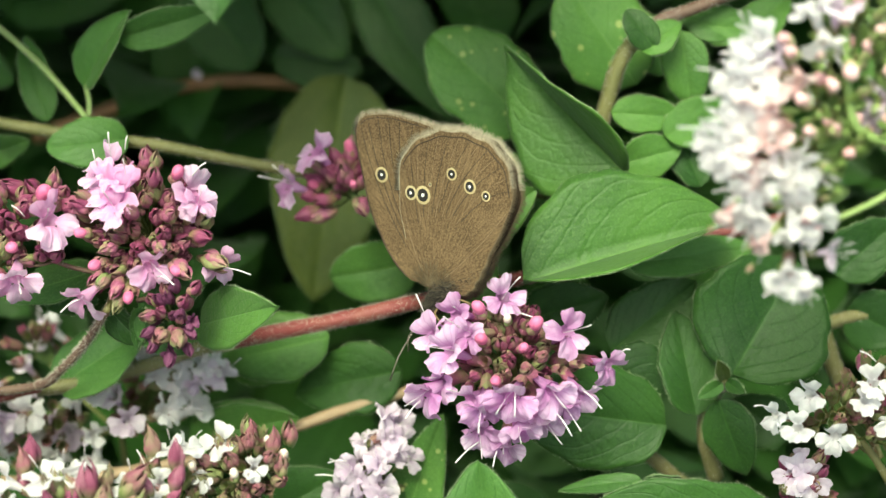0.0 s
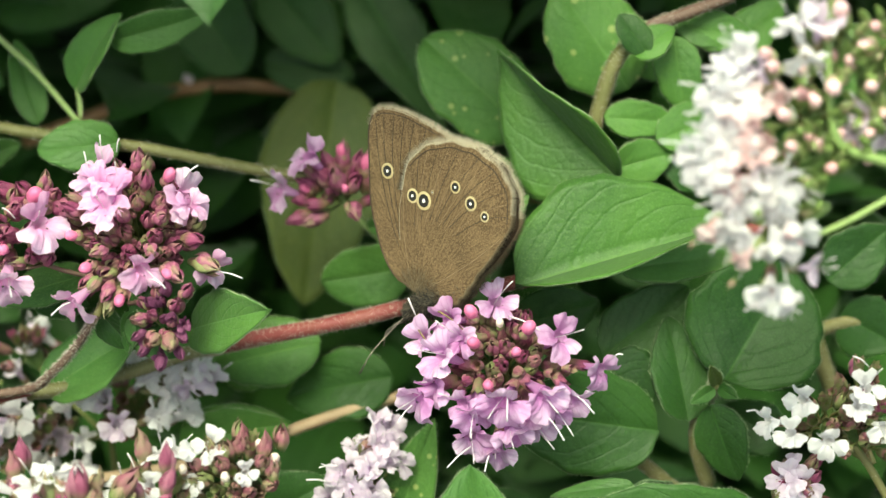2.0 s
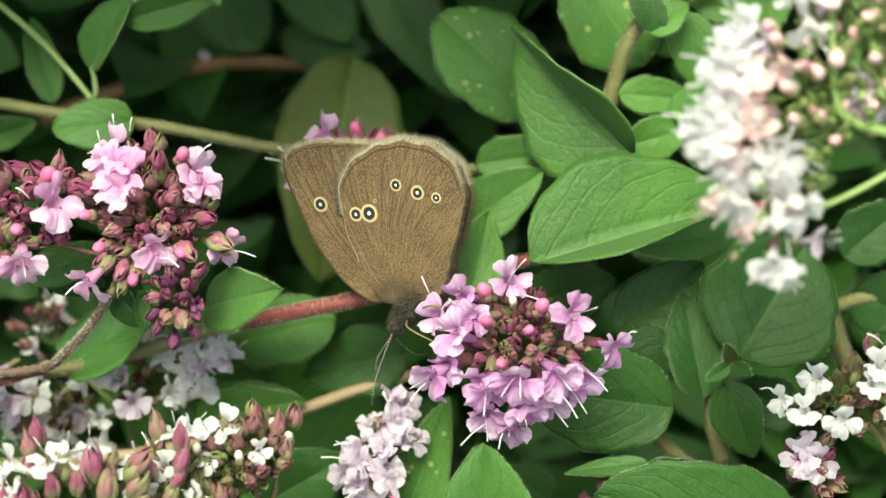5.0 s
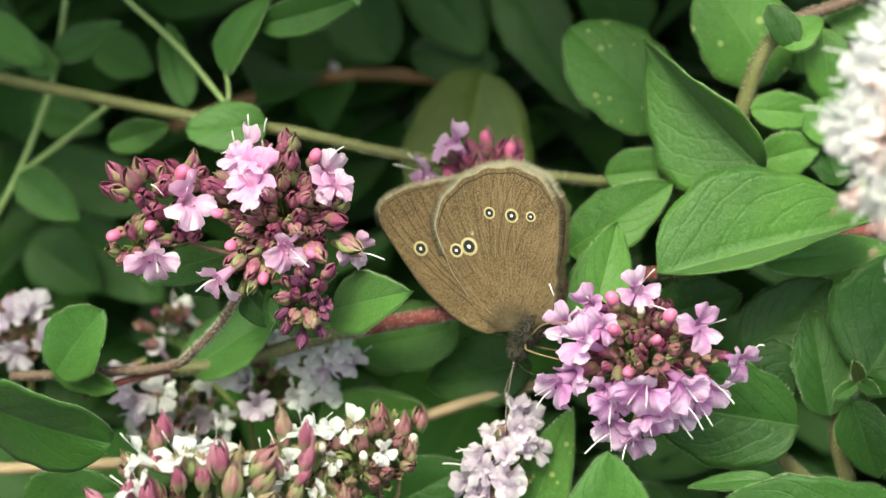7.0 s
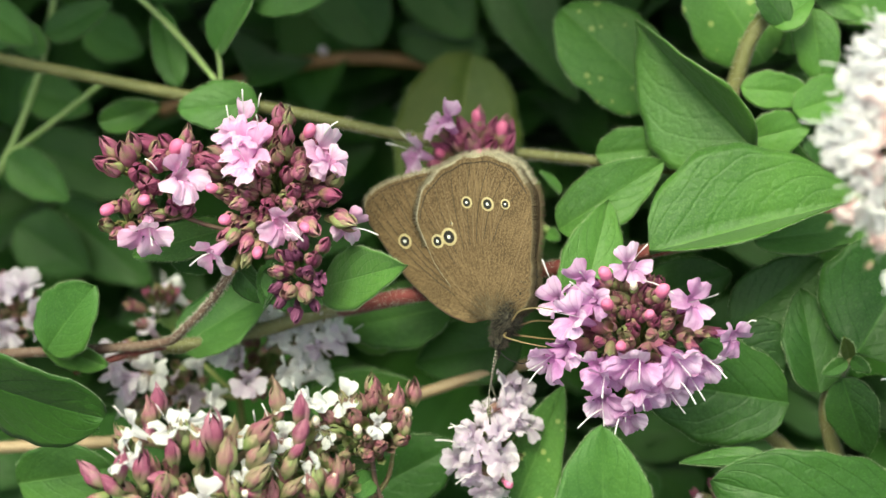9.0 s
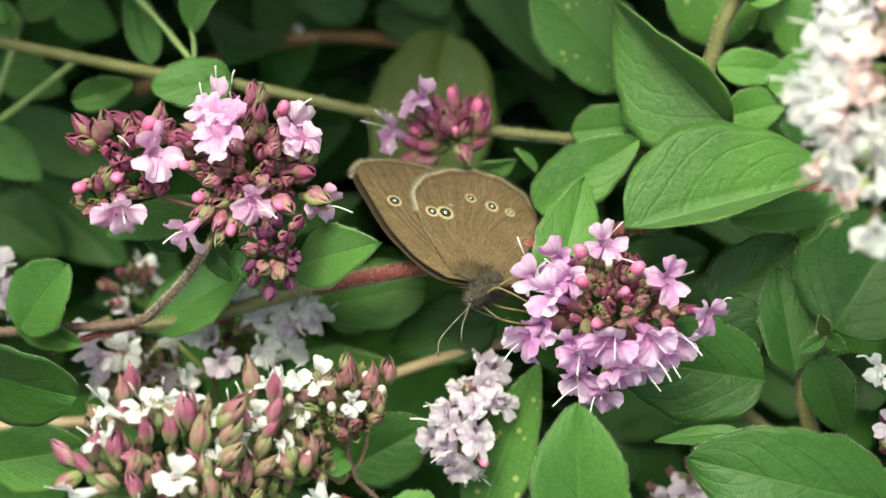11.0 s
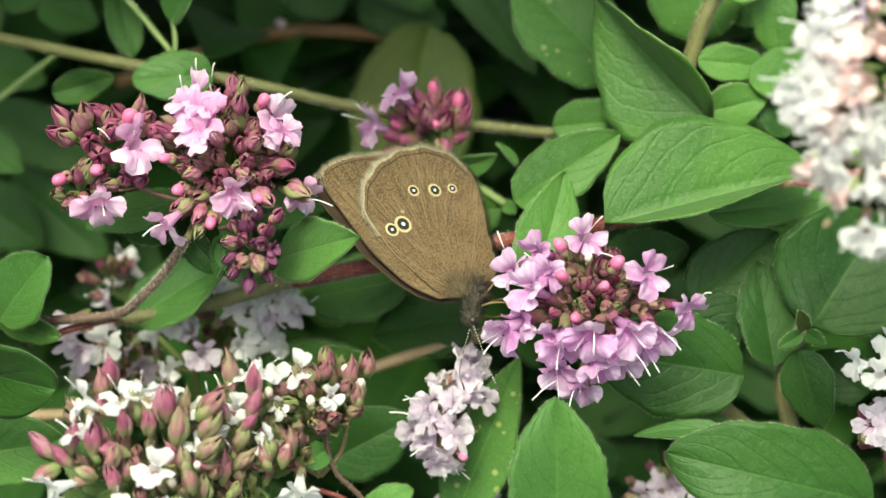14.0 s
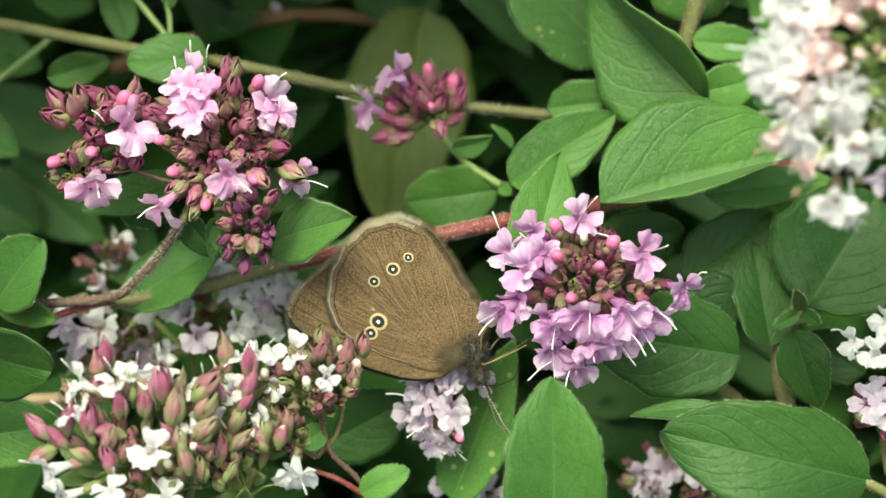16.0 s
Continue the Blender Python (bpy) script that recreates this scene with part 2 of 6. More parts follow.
SOIL = skin_material("soil_dark", [(0.3, (0.012, 0.01, 0.007)), (0.5, (0.025, 0.02, 0.014)), (0.7, (0.045, 0.035, 0.024))], 40, 0.9, 0.9, 0.004)


# ---- building blocks ----
def thing(name, where, label, category, group="", kind=""):
    """An Empty at the place of a thing, in the clump's frame."""
    ob = new(name)
    ob.empty_display_size = 0.005
    ob.matrix_basis = Matrix.Translation(at(*where))
    return tagged(ob, label, category, group, kind)


def part(name, data, parent, m=None, label=""):
    """One mesh under a thing or under a part; m is its pose in the world."""
    ob = new(name, data)
    ob.parent = parent
    ob.matrix_parent_inverse = parent.matrix_basis.inverted()
    ob.matrix_basis = m if m is not None else Matrix()
    return tagged(ob, label)


def finish(name, bm, *mats, smooth=True):
    me = bpy.data.meshes.new(name)
    bm.to_mesh(me)
    bm.free()
    for m in mats:
        me.materials.append(m)
    if smooth:
        me.polygons.foreach_set("use_smooth", [True] * len(me.polygons))
    return me


def sheet(bm, nu, nv, fn, uvlayer=None, mat=0):
    """A grid of quads; fn(u, v) gives the place."""
    g = [[bm.verts.new(fn(i / nu, j / nv)) for j in range(nv + 1)] for i in range(nu + 1)]
    for i in range(nu):
        for j in range(nv):
            q = bm.faces.new((g[i][j], g[i + 1][j], g[i + 1][j + 1], g[i][j + 1]))
            q.material_index = mat
            if uvlayer:
                for loop, (a, b) in zip(q.loops, ((i, j), (i + 1, j), (i + 1, j + 1), (i, j + 1))):
                    loop[uvlayer].uv = (a / nu, b / nv)
    return g


def leaf_mesh(length, width, fold, bend, blunt, mat, seed, thick=0.00016):
    """An ovate leaf along x, facing z: quilted between its veins, with a sunken midrib and an uneven edge."""
    rng = random.Random(seed)
    p1, p2, p3 = (rng.uniform(0, 6.3) for _ in range(3))
    bm = bmesh.new()
    uv = bm.loops.layers.uv.new("uv")

    def surface(u, v, side):
        s = 2 * v - 1
        w = (max(u, 0) ** 0.52) * (max(1 - u, 0) ** blunt)
        top = (0.52 / (0.52 + blunt)) ** 0.52 * (blunt / (0.52 + blunt)) ** blunt
        w = w / top * width / 2
        w *= 1 + 0.035 * math.sin(13 * u + p1) + 0.02 * math.sin(31 * u + p2 + s)
        y = s * w
        off = abs((u * 5.2 - abs(s) * 1.3 - s * s * 1.75) % 1.0 - 0.5) * 2
        quilt = 0.016 * width * off ** 0.7 * min(1, 3 * abs(s)) * (1 - s * s * 0.55)
        z = fold * abs(y) - 0.012 * width * math.exp(-(s / 0.10) ** 2)
        z += quilt * max(1 - u, 0) ** 0.4 + bend * length * (u - u * u) * 1.0
        z += 0.05 * width * math.sin(4.5 * u + p3) * s + 0.03 * width * s * s * math.sin(7 * u + p1)
        return (u * length, y, z + side * thick)

    top = sheet(bm, 32, 16, lambda u, v: surface(u, v, 1), uv)
    low = sheet(bm, 32, 16, lambda u, v: surface(u, v, -1), uv)
    for f in bm.faces[512:]:
        f.normal_flip()
    rim = [r[0] for r in top], [r[0] for r in low], [r[-1] for r in top], [r[-1] for r in low]
    for i in range(32):
        bm.faces.new((rim[0][i], rim[1][i], rim[1][i + 1], rim[0][i + 1]))
        bm.faces.new((rim[2][i], rim[2][i + 1], rim[3][i + 1], rim[3][i]))
    # fine hairs along the edge
    for k in range(int(length * 26000)):
        u, v = rng.uniform(0.06, 0.985), rng.choice((0, 1))
        p, q = Vector(surface(u, v, 0)), Vector(surface(u + 0.01, v, 0))
        along = (q - p).normalized()
        out = Vector((along.y, -along.x, 0)) * (-1 if v else 1)
        tip = p + out * rng.uniform(0.0001, 0.00042) + along * rng.uniform(-0.0001, 0.0003) + Vector((0, 0, rng.uniform(-0.00012, 0.00012)))
        w = along * 0.000022
        vs = [bm.verts.new(c) for c in (p - w, p + w, p + Vector((0, 0, 0.00003)), tip)]
        for e in ((0, 1, 3), (1, 2, 3), (2, 0, 3)):
            bm.faces.new([vs[j] for j in e]).material_index = 1
    return finish("leaf", bm, mat, LEAF_HAIR)


def frame_of(p0, p1, roll):
    """World pose with x from p0 to p1 (clump's frame) and z towards the clump's outside, rolled about x."""
    a, b = at(*p0), at(*p1)
    x = (b - a).normalized()
    n = (BED.to_3x3() @ Vector((0, 0, 1)))
    y = n.cross(x).normalized()
    z = x.cross(y)
    m = Matrix((x, y, z)).transposed().to_4x4() @ pose(0, 0, 0, roll)
    m.translation = a
    return m, (b - a).length


LEAVES = [0]


def leaf(parent, p0, p1, width, roll=0, fold=0.15, bend=0.1, mat=None, blunt=0.8, label=""):
    m, length = frame_of(p0, p1, roll)
    LEAVES[0] += 1
    return part("leaf", leaf_mesh(length, width * MM, fold, bend, blunt, mat or LEAF, LEAVES[0]), parent, m, label)


def spline(pts, steps):
    out = []
    P = [Vector(p) for p in pts]
    P = [2 * P[0] - P[1]] + P + [2 * P[-1] - P[-2]]
    for i in range(1, len(P) - 2):
        a, b, c, d = P[i - 1:i + 3]
        for k in range(steps):
            t = k / steps
            out.append(0.5 * (2 * b + (c - a) * t + (2 * a - 5 * b + 4 * c - d) * t * t + (3 * b - a - 3 * c + d) * t ** 3))
    out.append(P[-2])
    return out


def tube_mesh(pts, r0, r1, mats, sides=10, steps=6, knobbly=0.06, seed=1, square=0.0, name="stem"):
    """A round or four-sided shoot through the points (world metres)."""
    rng = random.Random(seed)
    line = spline(pts, steps)
    bm = bmesh.new()
    rings = []
    ref = Vector((0.3, 0.5, 0.8)).normalized()
    for i, p in enumerate(line):
        d = (line[min(i + 1, len(line) - 1)] - line[max(i - 1, 0)]).normalized()
        s = d.cross(ref).normalized()
        q = d.cross(s)
        r = r0 + (r1 - r0) * i / (len(line) - 1)
        ring = []
        for k in range(sides):
            a = 2 * math.pi * k / sides
            rr = r * (1 + square * math.cos(4 * a) + rng.uniform(-knobbly, knobbly))
            ring.append(bm.verts.new(p + (s * math.cos(a) + q * math.sin(a)) * rr))
        rings.append(ring)
    for a, b in zip(rings, rings[1:]):
        for k in range(sides):
            bm.faces.new((a[k], a[(k + 1) % sides], b[(k + 1) % sides], b[k]))
    bm.faces.new(rings[0][::-1])
    bm.faces.new(rings[-1])
    return finish(name, bm, *mats)


def fuzz_mesh(pts, radius, count, length, seed, steps=6):
    """Short fine hairs that stand off a shoot."""
    rng = random.Random(seed)
    line = spline(pts, steps)
    bm = bmesh.new()
    for _ in range(count):
        i = rng.randrange(len(line) - 1)
        p = line[i].lerp(line[i + 1], rng.random())
        d = (line[i + 1] - line[i]).normalized()
        o = Vector((rng.gauss(0, 1), rng.gauss(0, 1), rng.gauss(0, 1)))
        o = (o - d * o.dot(d)).normalized()
        tip = p + o * (radius + length * rng.uniform(0.5, 1.2)) + d * length * rng.uniform(-0.3, 0.5)
        foot = p + o * radius * 0.9
        s = d.cross(o) * 0.00003
        k = d * 0.00003
        v = [bm.verts.new(q) for q in (foot + s, foot - s + k, foot - k - s, tip)]
        for a, b, c in ((0, 1, 3), (1, 2, 3), (2, 0, 3)):
            bm.faces.new((v[a], v[b], v[c]))
    return finish("hairs", bm, HAIR)


def shoot(parent, pts, r0, r1, mat, hairs=0, seed=1, name="stem", square=0.06):
    """A stem through points of the clump's frame, radii in millimetres, with its down of hairs."""
    w = [at(*p) for p in pts]
    s = part(name, tube_mesh(w, r0 * MM, r1 * MM, (mat,), seed=seed, square=square, name=name), parent)
    if hairs:
        h = part("hairs", fuzz_mesh(w, 0.5 * (r0 + r1) * MM, int(hairs * 1.4), 0.0004, seed), s)
        tagged(h, "short pale hairs", kind="stuff")
    return s


# ---- flowers ----
def petal_mesh(length, width, ruffle, notch, seed):
    """One thin lobe of a corolla, fanning out along x from a narrow foot, with a rounded, crinkled edge."""
    rng = random.Random(seed)
    p, q = rng.uniform(0, 6.3), rng.uniform(-1, 1)
    bm = bmesh.new()
    half = radians(54)

    def surface(u, v):
        u = 0.06 + 0.94 * u
        s = 2 * v - 1
        r = max(math.cos(s * 1.54), 0.02) ** 0.27
        r *= 1 - notch * math.exp(-(s / 0.2) ** 2) * u * u
        r *= 1 + u * u * (0.05 * math.sin(8 * s + p) + 0.03 * math.sin(19 * s + 2 * p))
        x, y = math.cos(s * half) * r * u * length, math.sin(s * half) * r * u * width / 0.95
        z = 0.14 * length * math.sin(2.4 * u) - 0.2 * length * u ** 3 + 0.1 * length * s * s * u
        z += ruffle * u * u * (math.sin(4.2 * s + p) + 0.5 * math.sin(9 * s + 2 * p + 5 * u)) + 0.08 * length * q * s * u
        return (x, y, z)

    sheet(bm, 8, 16, surface)
    return bm


def lathe_mesh(name, profile, sides, mat, teeth=0.0, squash=1.0, ribs=0.0):
    """A turned body along z from (radius, height) pairs; teeth split the last ring into points."""
    bm = bmesh.new()
    rings = []
    for i, (r, z) in enumerate(profile):
        last = i == len(profile) - 1
        ring = []
        for k in range(sides):
            a = 2 * math.pi * k / sides
            up = teeth * (0.5 + 0.5 * math.cos(5 * a)) if last else 0
            rr = r * (1 + ribs * math.cos(5 * a))
            ring.append(bm.verts.new((math.cos(a) * rr, math.sin(a) * rr * squash, z + up)))
        rings.append(ring)
    for a, b in zip(rings, rings[1:]):
        for k in range(sides):
            bm.faces.new((a[k], a[(k + 1) % sides], b[(k + 1) % sides], b[k]))
    bm.faces.new(rings[0][::-1])
    if not teeth:
        bm.faces.new(rings[-1])
    return finish(name, bm, mat)


def blossom_meshes(mat):
    """Unit meshes (1 is the flower's breadth) in a few variants, shared by all blossoms of a colour."""
    return dict(
        upper=[finish("upper_lip", petal_mesh(0.48, 0.56, 0.065, 0.26, s), mat) for s in (1, 2, 3)],
        lower=[finish("petal", petal_mesh(0.47, 0.42, 0.06, 0.08, s), mat) for s in (4, 5, 6, 7, 8)],
        tube=lathe_mesh("flower", [(0.05, -0.66), (0.075, -0.42), (0.105, -0.2), (0.15, -0.02), (0.17, 0.05)], 14, mat, teeth=0.03, squash=0.85))


def stamen_mesh():
    bm = bmesh.new()
    prev = None
    for i in range(6):
        t = i / 5
        r = 0.009 if i < 4 else 0.02
        ring = [bm.verts.new((0.10 * t * t + r * math.cos(a), r * math.sin(a), t)) for a in (0, 2.1, 4.2)]
        if prev:
            for k in range(3):
                bm.faces.new((prev[k], prev[(k + 1) % 3], ring[(k + 1) % 3], ring[k]))
        prev = ring
    bm.faces.new(prev)
    return finish("stamen", bm, STAMEN)


SETS = {"pink": blossom_meshes(PINK), "rose": blossom_meshes(ROSE), "pale": blossom_meshes(PALE_PINK), "white": blossom_meshes(WHITE), "blush": blossom_meshes(BLUSH), "dry": blossom_meshes(DRY)}
STAMEN_MESH = stamen_mesh()
def scales(bm, rng, count, slim, length, rise, mat=0):
    """Overlapping pointed scales round z, each with a keel; the outer ones spread at the tip."""
    for k in range(count):
        a0, low, size = k * 2.4 + rng.uniform(-0.3, 0.3), rise * k, rng.uniform(0.8, 1.15)
        flare = rng.uniform(0.25, 0.6) if k < count * 0.6 else 0.75

        def surface(u, v):
            t = 2 * v - 1
            a = a0 + t * 1.12 * (1 - u) ** 0.62 * (0.5 + 0.5 * min(1, u * 4))
            r = (0.12 + 0.28 * math.sin(math.pi * (0.06 + 0.72 * u))) * (1 + 0.16 * (1 - abs(t))) * (1 - flare * u ** 3) - 0.014 * k
            return (math.cos(a) * r * slim, math.sin(a) * r * slim, low + u * length * size)

        sheet(bm, 6, 6, surface, mat=mat)


def scales_mesh(mat, seed, slim=1.0, name="bract"):
    """A closed spike of scales along z."""
    bm = bmesh.new()
    scales(bm, random.Random(seed), 9, slim, 1.15, 0.06)
    return finish(name, bm, mat)


def bud_mesh(mat, cover, seed, bulge=0.33, out=0.55):
    """A round, lobed flower bud that stands out of its calyx."""
    rng = random.Random(seed)
    bm = bmesh.new()
    turn = rng.uniform(0, 1.5)

    def bulb(u, v):
        h = math.pi * (0.08 + 0.915 * u)
        a = 2 * math.pi * v
        r = bulge * math.sin(h) ** 0.8 * (1 + 0.09 * abs(math.sin(1.5 * a + turn)) * min(1, 2 * u))
        return (math.cos(a) * r, math.sin(a) * r * 0.92, out + 0.38 - 0.46 * math.cos(h))

    sheet(bm, 9, 14, bulb)
    scales(bm, rng, 5, 0.95, 0.85, 0.03, 1)
    return finish("bud", bm, mat, cover)


def calyx_mesh(mat):
    """A ribbed bell with five teeth."""
    return lathe_mesh("calyx", [(0.07, 0), (0.19, 0.14), (0.26, 0.4), (0.27, 0.75), (0.31, 0.98)], 20, mat, teeth=0.26, squash=0.9, ribs=0.06)


BODIES = {
    "bud": [bud_mesh(BUD, CALYX, k) for k in (1, 2)], "cream": [bud_mesh(BUD_CREAM, CALYX_GREEN, 3)],
    "bract": [scales_mesh(CALYX, k) for k in (1, 7, 9)], "green_bract": [scales_mesh(CALYX_GREEN, k) for k in (2, 8)],
    "cup": [calyx_mesh(CALYX)], "green_cup": [calyx_mesh(CALYX_GREEN)], "light_cup": [calyx_mesh(CALYX_LIGHT)],
    "light_bract": [scales_mesh(CALYX_LIGHT, 3, 0.6)], "rose_bract": [scales_mesh(BUD_DULL, 5, 0.86), scales_mesh(BUD_DULL, 11, 0.95), scales_mesh(BUD_DULL, 17, 0.9)],
    "rose_cream": [bud_mesh(BUD_ROSE, CALYX_LIGHT, 4)], "dry": [bud_mesh(DRY, DRY, 6)], "dry_bract": [scales_mesh(DRY, 6, 0.9)]}
CUPS = {"pink": "cup", "rose": "cup", "dry": "dry_bract", "blush": "light_cup"}


def aim(p, d, roll, scale):
    """World pose at p (clump's frame) with z along d (clump's frame) and a uniform size in millimetres."""
    q = (BED.to_3x3() @ Vector(d)).to_track_quat("Z", "Y")
    return Matrix.Translation(at(*p)) @ q.to_matrix().to_4x4() @ pose(0, 0, 0, 0, 0, roll) @ Matrix.Scale(scale * MM, 4)


def blossom(parent, p, d, size, roll, colour, rng, stamens=2, spread=1.0, up=(0, 1, 0.4)):
    """A two-lipped flower at p that opens along d, its upper lip towards up, in its calyx."""
    kit = SETS[colour]
    z = Vector(d).normalized()
    x = Vector(up).cross(z)
    x = x.normalized() if x.length > 0.05 else Vector((1, 0, 0))
    turn = Matrix((x, z.cross(x), z)).transposed()
    base = Matrix.Translation(at(*p)) @ (BED.to_3x3() @ turn).to_4x4() @ pose(0, 0, 0, 0, 0, roll) @ Matrix.Scale(size * (1.16 if colour == "pink" else 1.08) * MM, 4)
    fl = part("flower", kit["tube"], parent, base)
    for ang, kind, lift in ((90, "upper", 58), (-90, "lower", 12), (-28, "lower", 24), (208, "lower", 24)):
        m = base @ pose(0, 0, 0, 0, 0, ang + rng.uniform(-9, 9)) @ pose(0.11, 0, 0.0, 0, -lift - 40 * (1 - spread) + rng.uniform(-13, 13), 0)
        part("upper_lip" if kind == "upper" else "petal", rng.choice(kit[kind]), fl, m @ Matrix.Scale(rng.uniform(0.9, 1.12), 4))
    part("calyx", rng.choice(BODIES[CUPS.get(colour, "green_cup")]), fl, base @ pose(0, 0, -0.84, 0, 0, rng.uniform(0, 360)) @ Matrix.Scale(0.46, 4))
    for _ in range(stamens if rng.random() < 0.75 else 0):
        m = base @ pose(0, 0.04, -0.1, rng.uniform(-30, 12), rng.uniform(-22, 22), rng.uniform(0, 360))
        part("stamen", STAMEN_MESH, fl, m @ Matrix.Scale(rng.uniform(0.6, 1.0), 4))
    return fl


def towards(deg, face):
    """A direction at deg in the clump's plane (0 to the right, 90 up the slope), raised out of it by face."""
    return Vector((math.cos(radians(deg)), math.sin(radians(deg)), 0)) * math.sqrt(1 - face * face) + Vector((0, 0, face))


def filament(parent, p0, p1):
    """One long stamen from p0 to p1."""
    w = [at(*p0), at(*p1)]
    mid = (w[0] + w[1]) / 2 + Vector((0, 0, 0.0003))
    part("stamen", tube_mesh([w[0], mid, w[1]], 0.00008, 0.0001, (STAMEN,), sides=5, steps=3, name="stamen"), parent)


def body(parent, kind, p, d, size, rng):
    names = {"bud": "bud", "cream": "bud", "dry": "bud", "bract": "bract", "green_bract": "bract", "cup": "calyx", "green_cup": "calyx", "light_cup": "calyx", "light_bract": "bract", "rose_bract": "bract", "rose_cream": "bud", "dry_bract": "bract"}
    return part(names[kind], rng.choice(BODIES[kind]), parent, aim(p, d, rng.uniform(0, 360), size * rng.uniform(0.85, 1.15)))


def dome(parent, centre, radii, count, kinds, size, rng, facing=(0, 0.3, 1), spread=1.0, crowd=1.35):
    """Bracts, calyces and buds packed over a dome, on short stalks that meet behind it."""
    f = Vector(facing).normalized()
    root = Vector(centre) - Vector((f.x * radii[0], f.y * radii[1], f.z * radii[2])) * 0.8
    bm = bmesh.new()
    for i in range(int(count * crowd)):
        while True:
            d = Vector((rng.gauss(0, 1), rng.gauss(0, 1), rng.gauss(0, 1))).normalized()
            if d.dot(f) > -0.35 * spread:
                break
        k = rng.uniform(0.42, 0.88)
        p = [centre[j] + d[j] * radii[j] * k for j in range(3)]
        body(parent, rng.choice(kinds), p, d * 0.7 + f, size * rng.uniform(0.8, 1.15), rng)
        mid = (Vector(p) + root) / 2 + Vector((rng.uniform(-0.5, 0.5), rng.uniform(-0.5, 0.5), rng.uniform(-0.3, 0.3)))
        prev = None
        for q, r in ((root, 0.22), (mid, 0.18), (Vector(p), 0.16)):
            w = at(*q)
            ring = [bm.verts.new(w + Vector((math.cos(a) * r * MM, math.sin(a) * 0.4 * r * MM, math.sin(a) * r * MM))) for a in (0, 1.57, 3.14, 4.71)]
            if prev:
                for e in range(4):
                    bm.faces.new((prev[e], prev[(e + 1) % 4], ring[(e + 1) % 4], ring[e]))
            prev = ring
    stalks = part("stalklet", finish("stalklet", bm, STALKLET), parent)
    tagged(stalks, "thin green and reddish flower stalks", kind="stuff")
    return root


def spray(parent, foot, roots, rng, leaves=1):
    """Branches from the foot of a head to its clusters, with small green bract leaves along them."""
    for root in roots:
        a, b = Vector(foot), Vector(root)
        mid = (a + b) / 2 + Vector((rng.uniform(-1, 1), rng.uniform(-1.5, 0.5), -1.0))
        shoot(parent, [tuple(a), tuple(mid), tuple(b)], 0.34, 0.26, STALKLET, 12, rng.randrange(999), "branch")
        for _ in range(leaves):
            t = rng.uniform(0.45, 1.0)
            p = mid.lerp(b, t)
            d = Vector((rng.uniform(-1, 1), rng.uniform(-0.2, 1), rng.uniform(-0.2, 0.8))).normalized() * rng.uniform(3.2, 5.6)
            leaf(parent, tuple(p), tuple(p + d), rng.uniform(1.6, 2.6), rng.uniform(-30, 30), 0.3, 0.2, LEAF_BRACT, 0.85)


def outward(p, centre, tilt=0.9):
    """The way a blossom at p faces on a head round centre."""
    v = Vector(p) - Vector(centre)
    v.z = abs(v.z) * 0.4 + tilt * math.hypot(v.x, v.y) * 0.5 + 2.2
    return v.normalized()


# ---- ground and far foliage ----
def ground():
    bm = bmesh.new()
    rng = random.Random(4)
    n = 70

    def bump(u, v):
        x, y = (u - 0.5), (v - 0.5)
        x, y = math.copysign(abs(2 * x) ** 3.2, x) * 120, math.copysign(abs(2 * y) ** 3.2, y) * 120
        near = math.exp(-(x * x + y * y) / 4)
        return (x, y, 0.012 * near * noise.noise((x * 14, y * 14, 0)) + 0.006 * near * noise.noise((x * 60, y * 60, 3)))

    sheet(bm, n, n, bump)
    g = new("ground", finish("ground", bm, SOIL))
    tagged(g, "dark crumbly soil under the oregano", "ground", kind="structure")


ground()


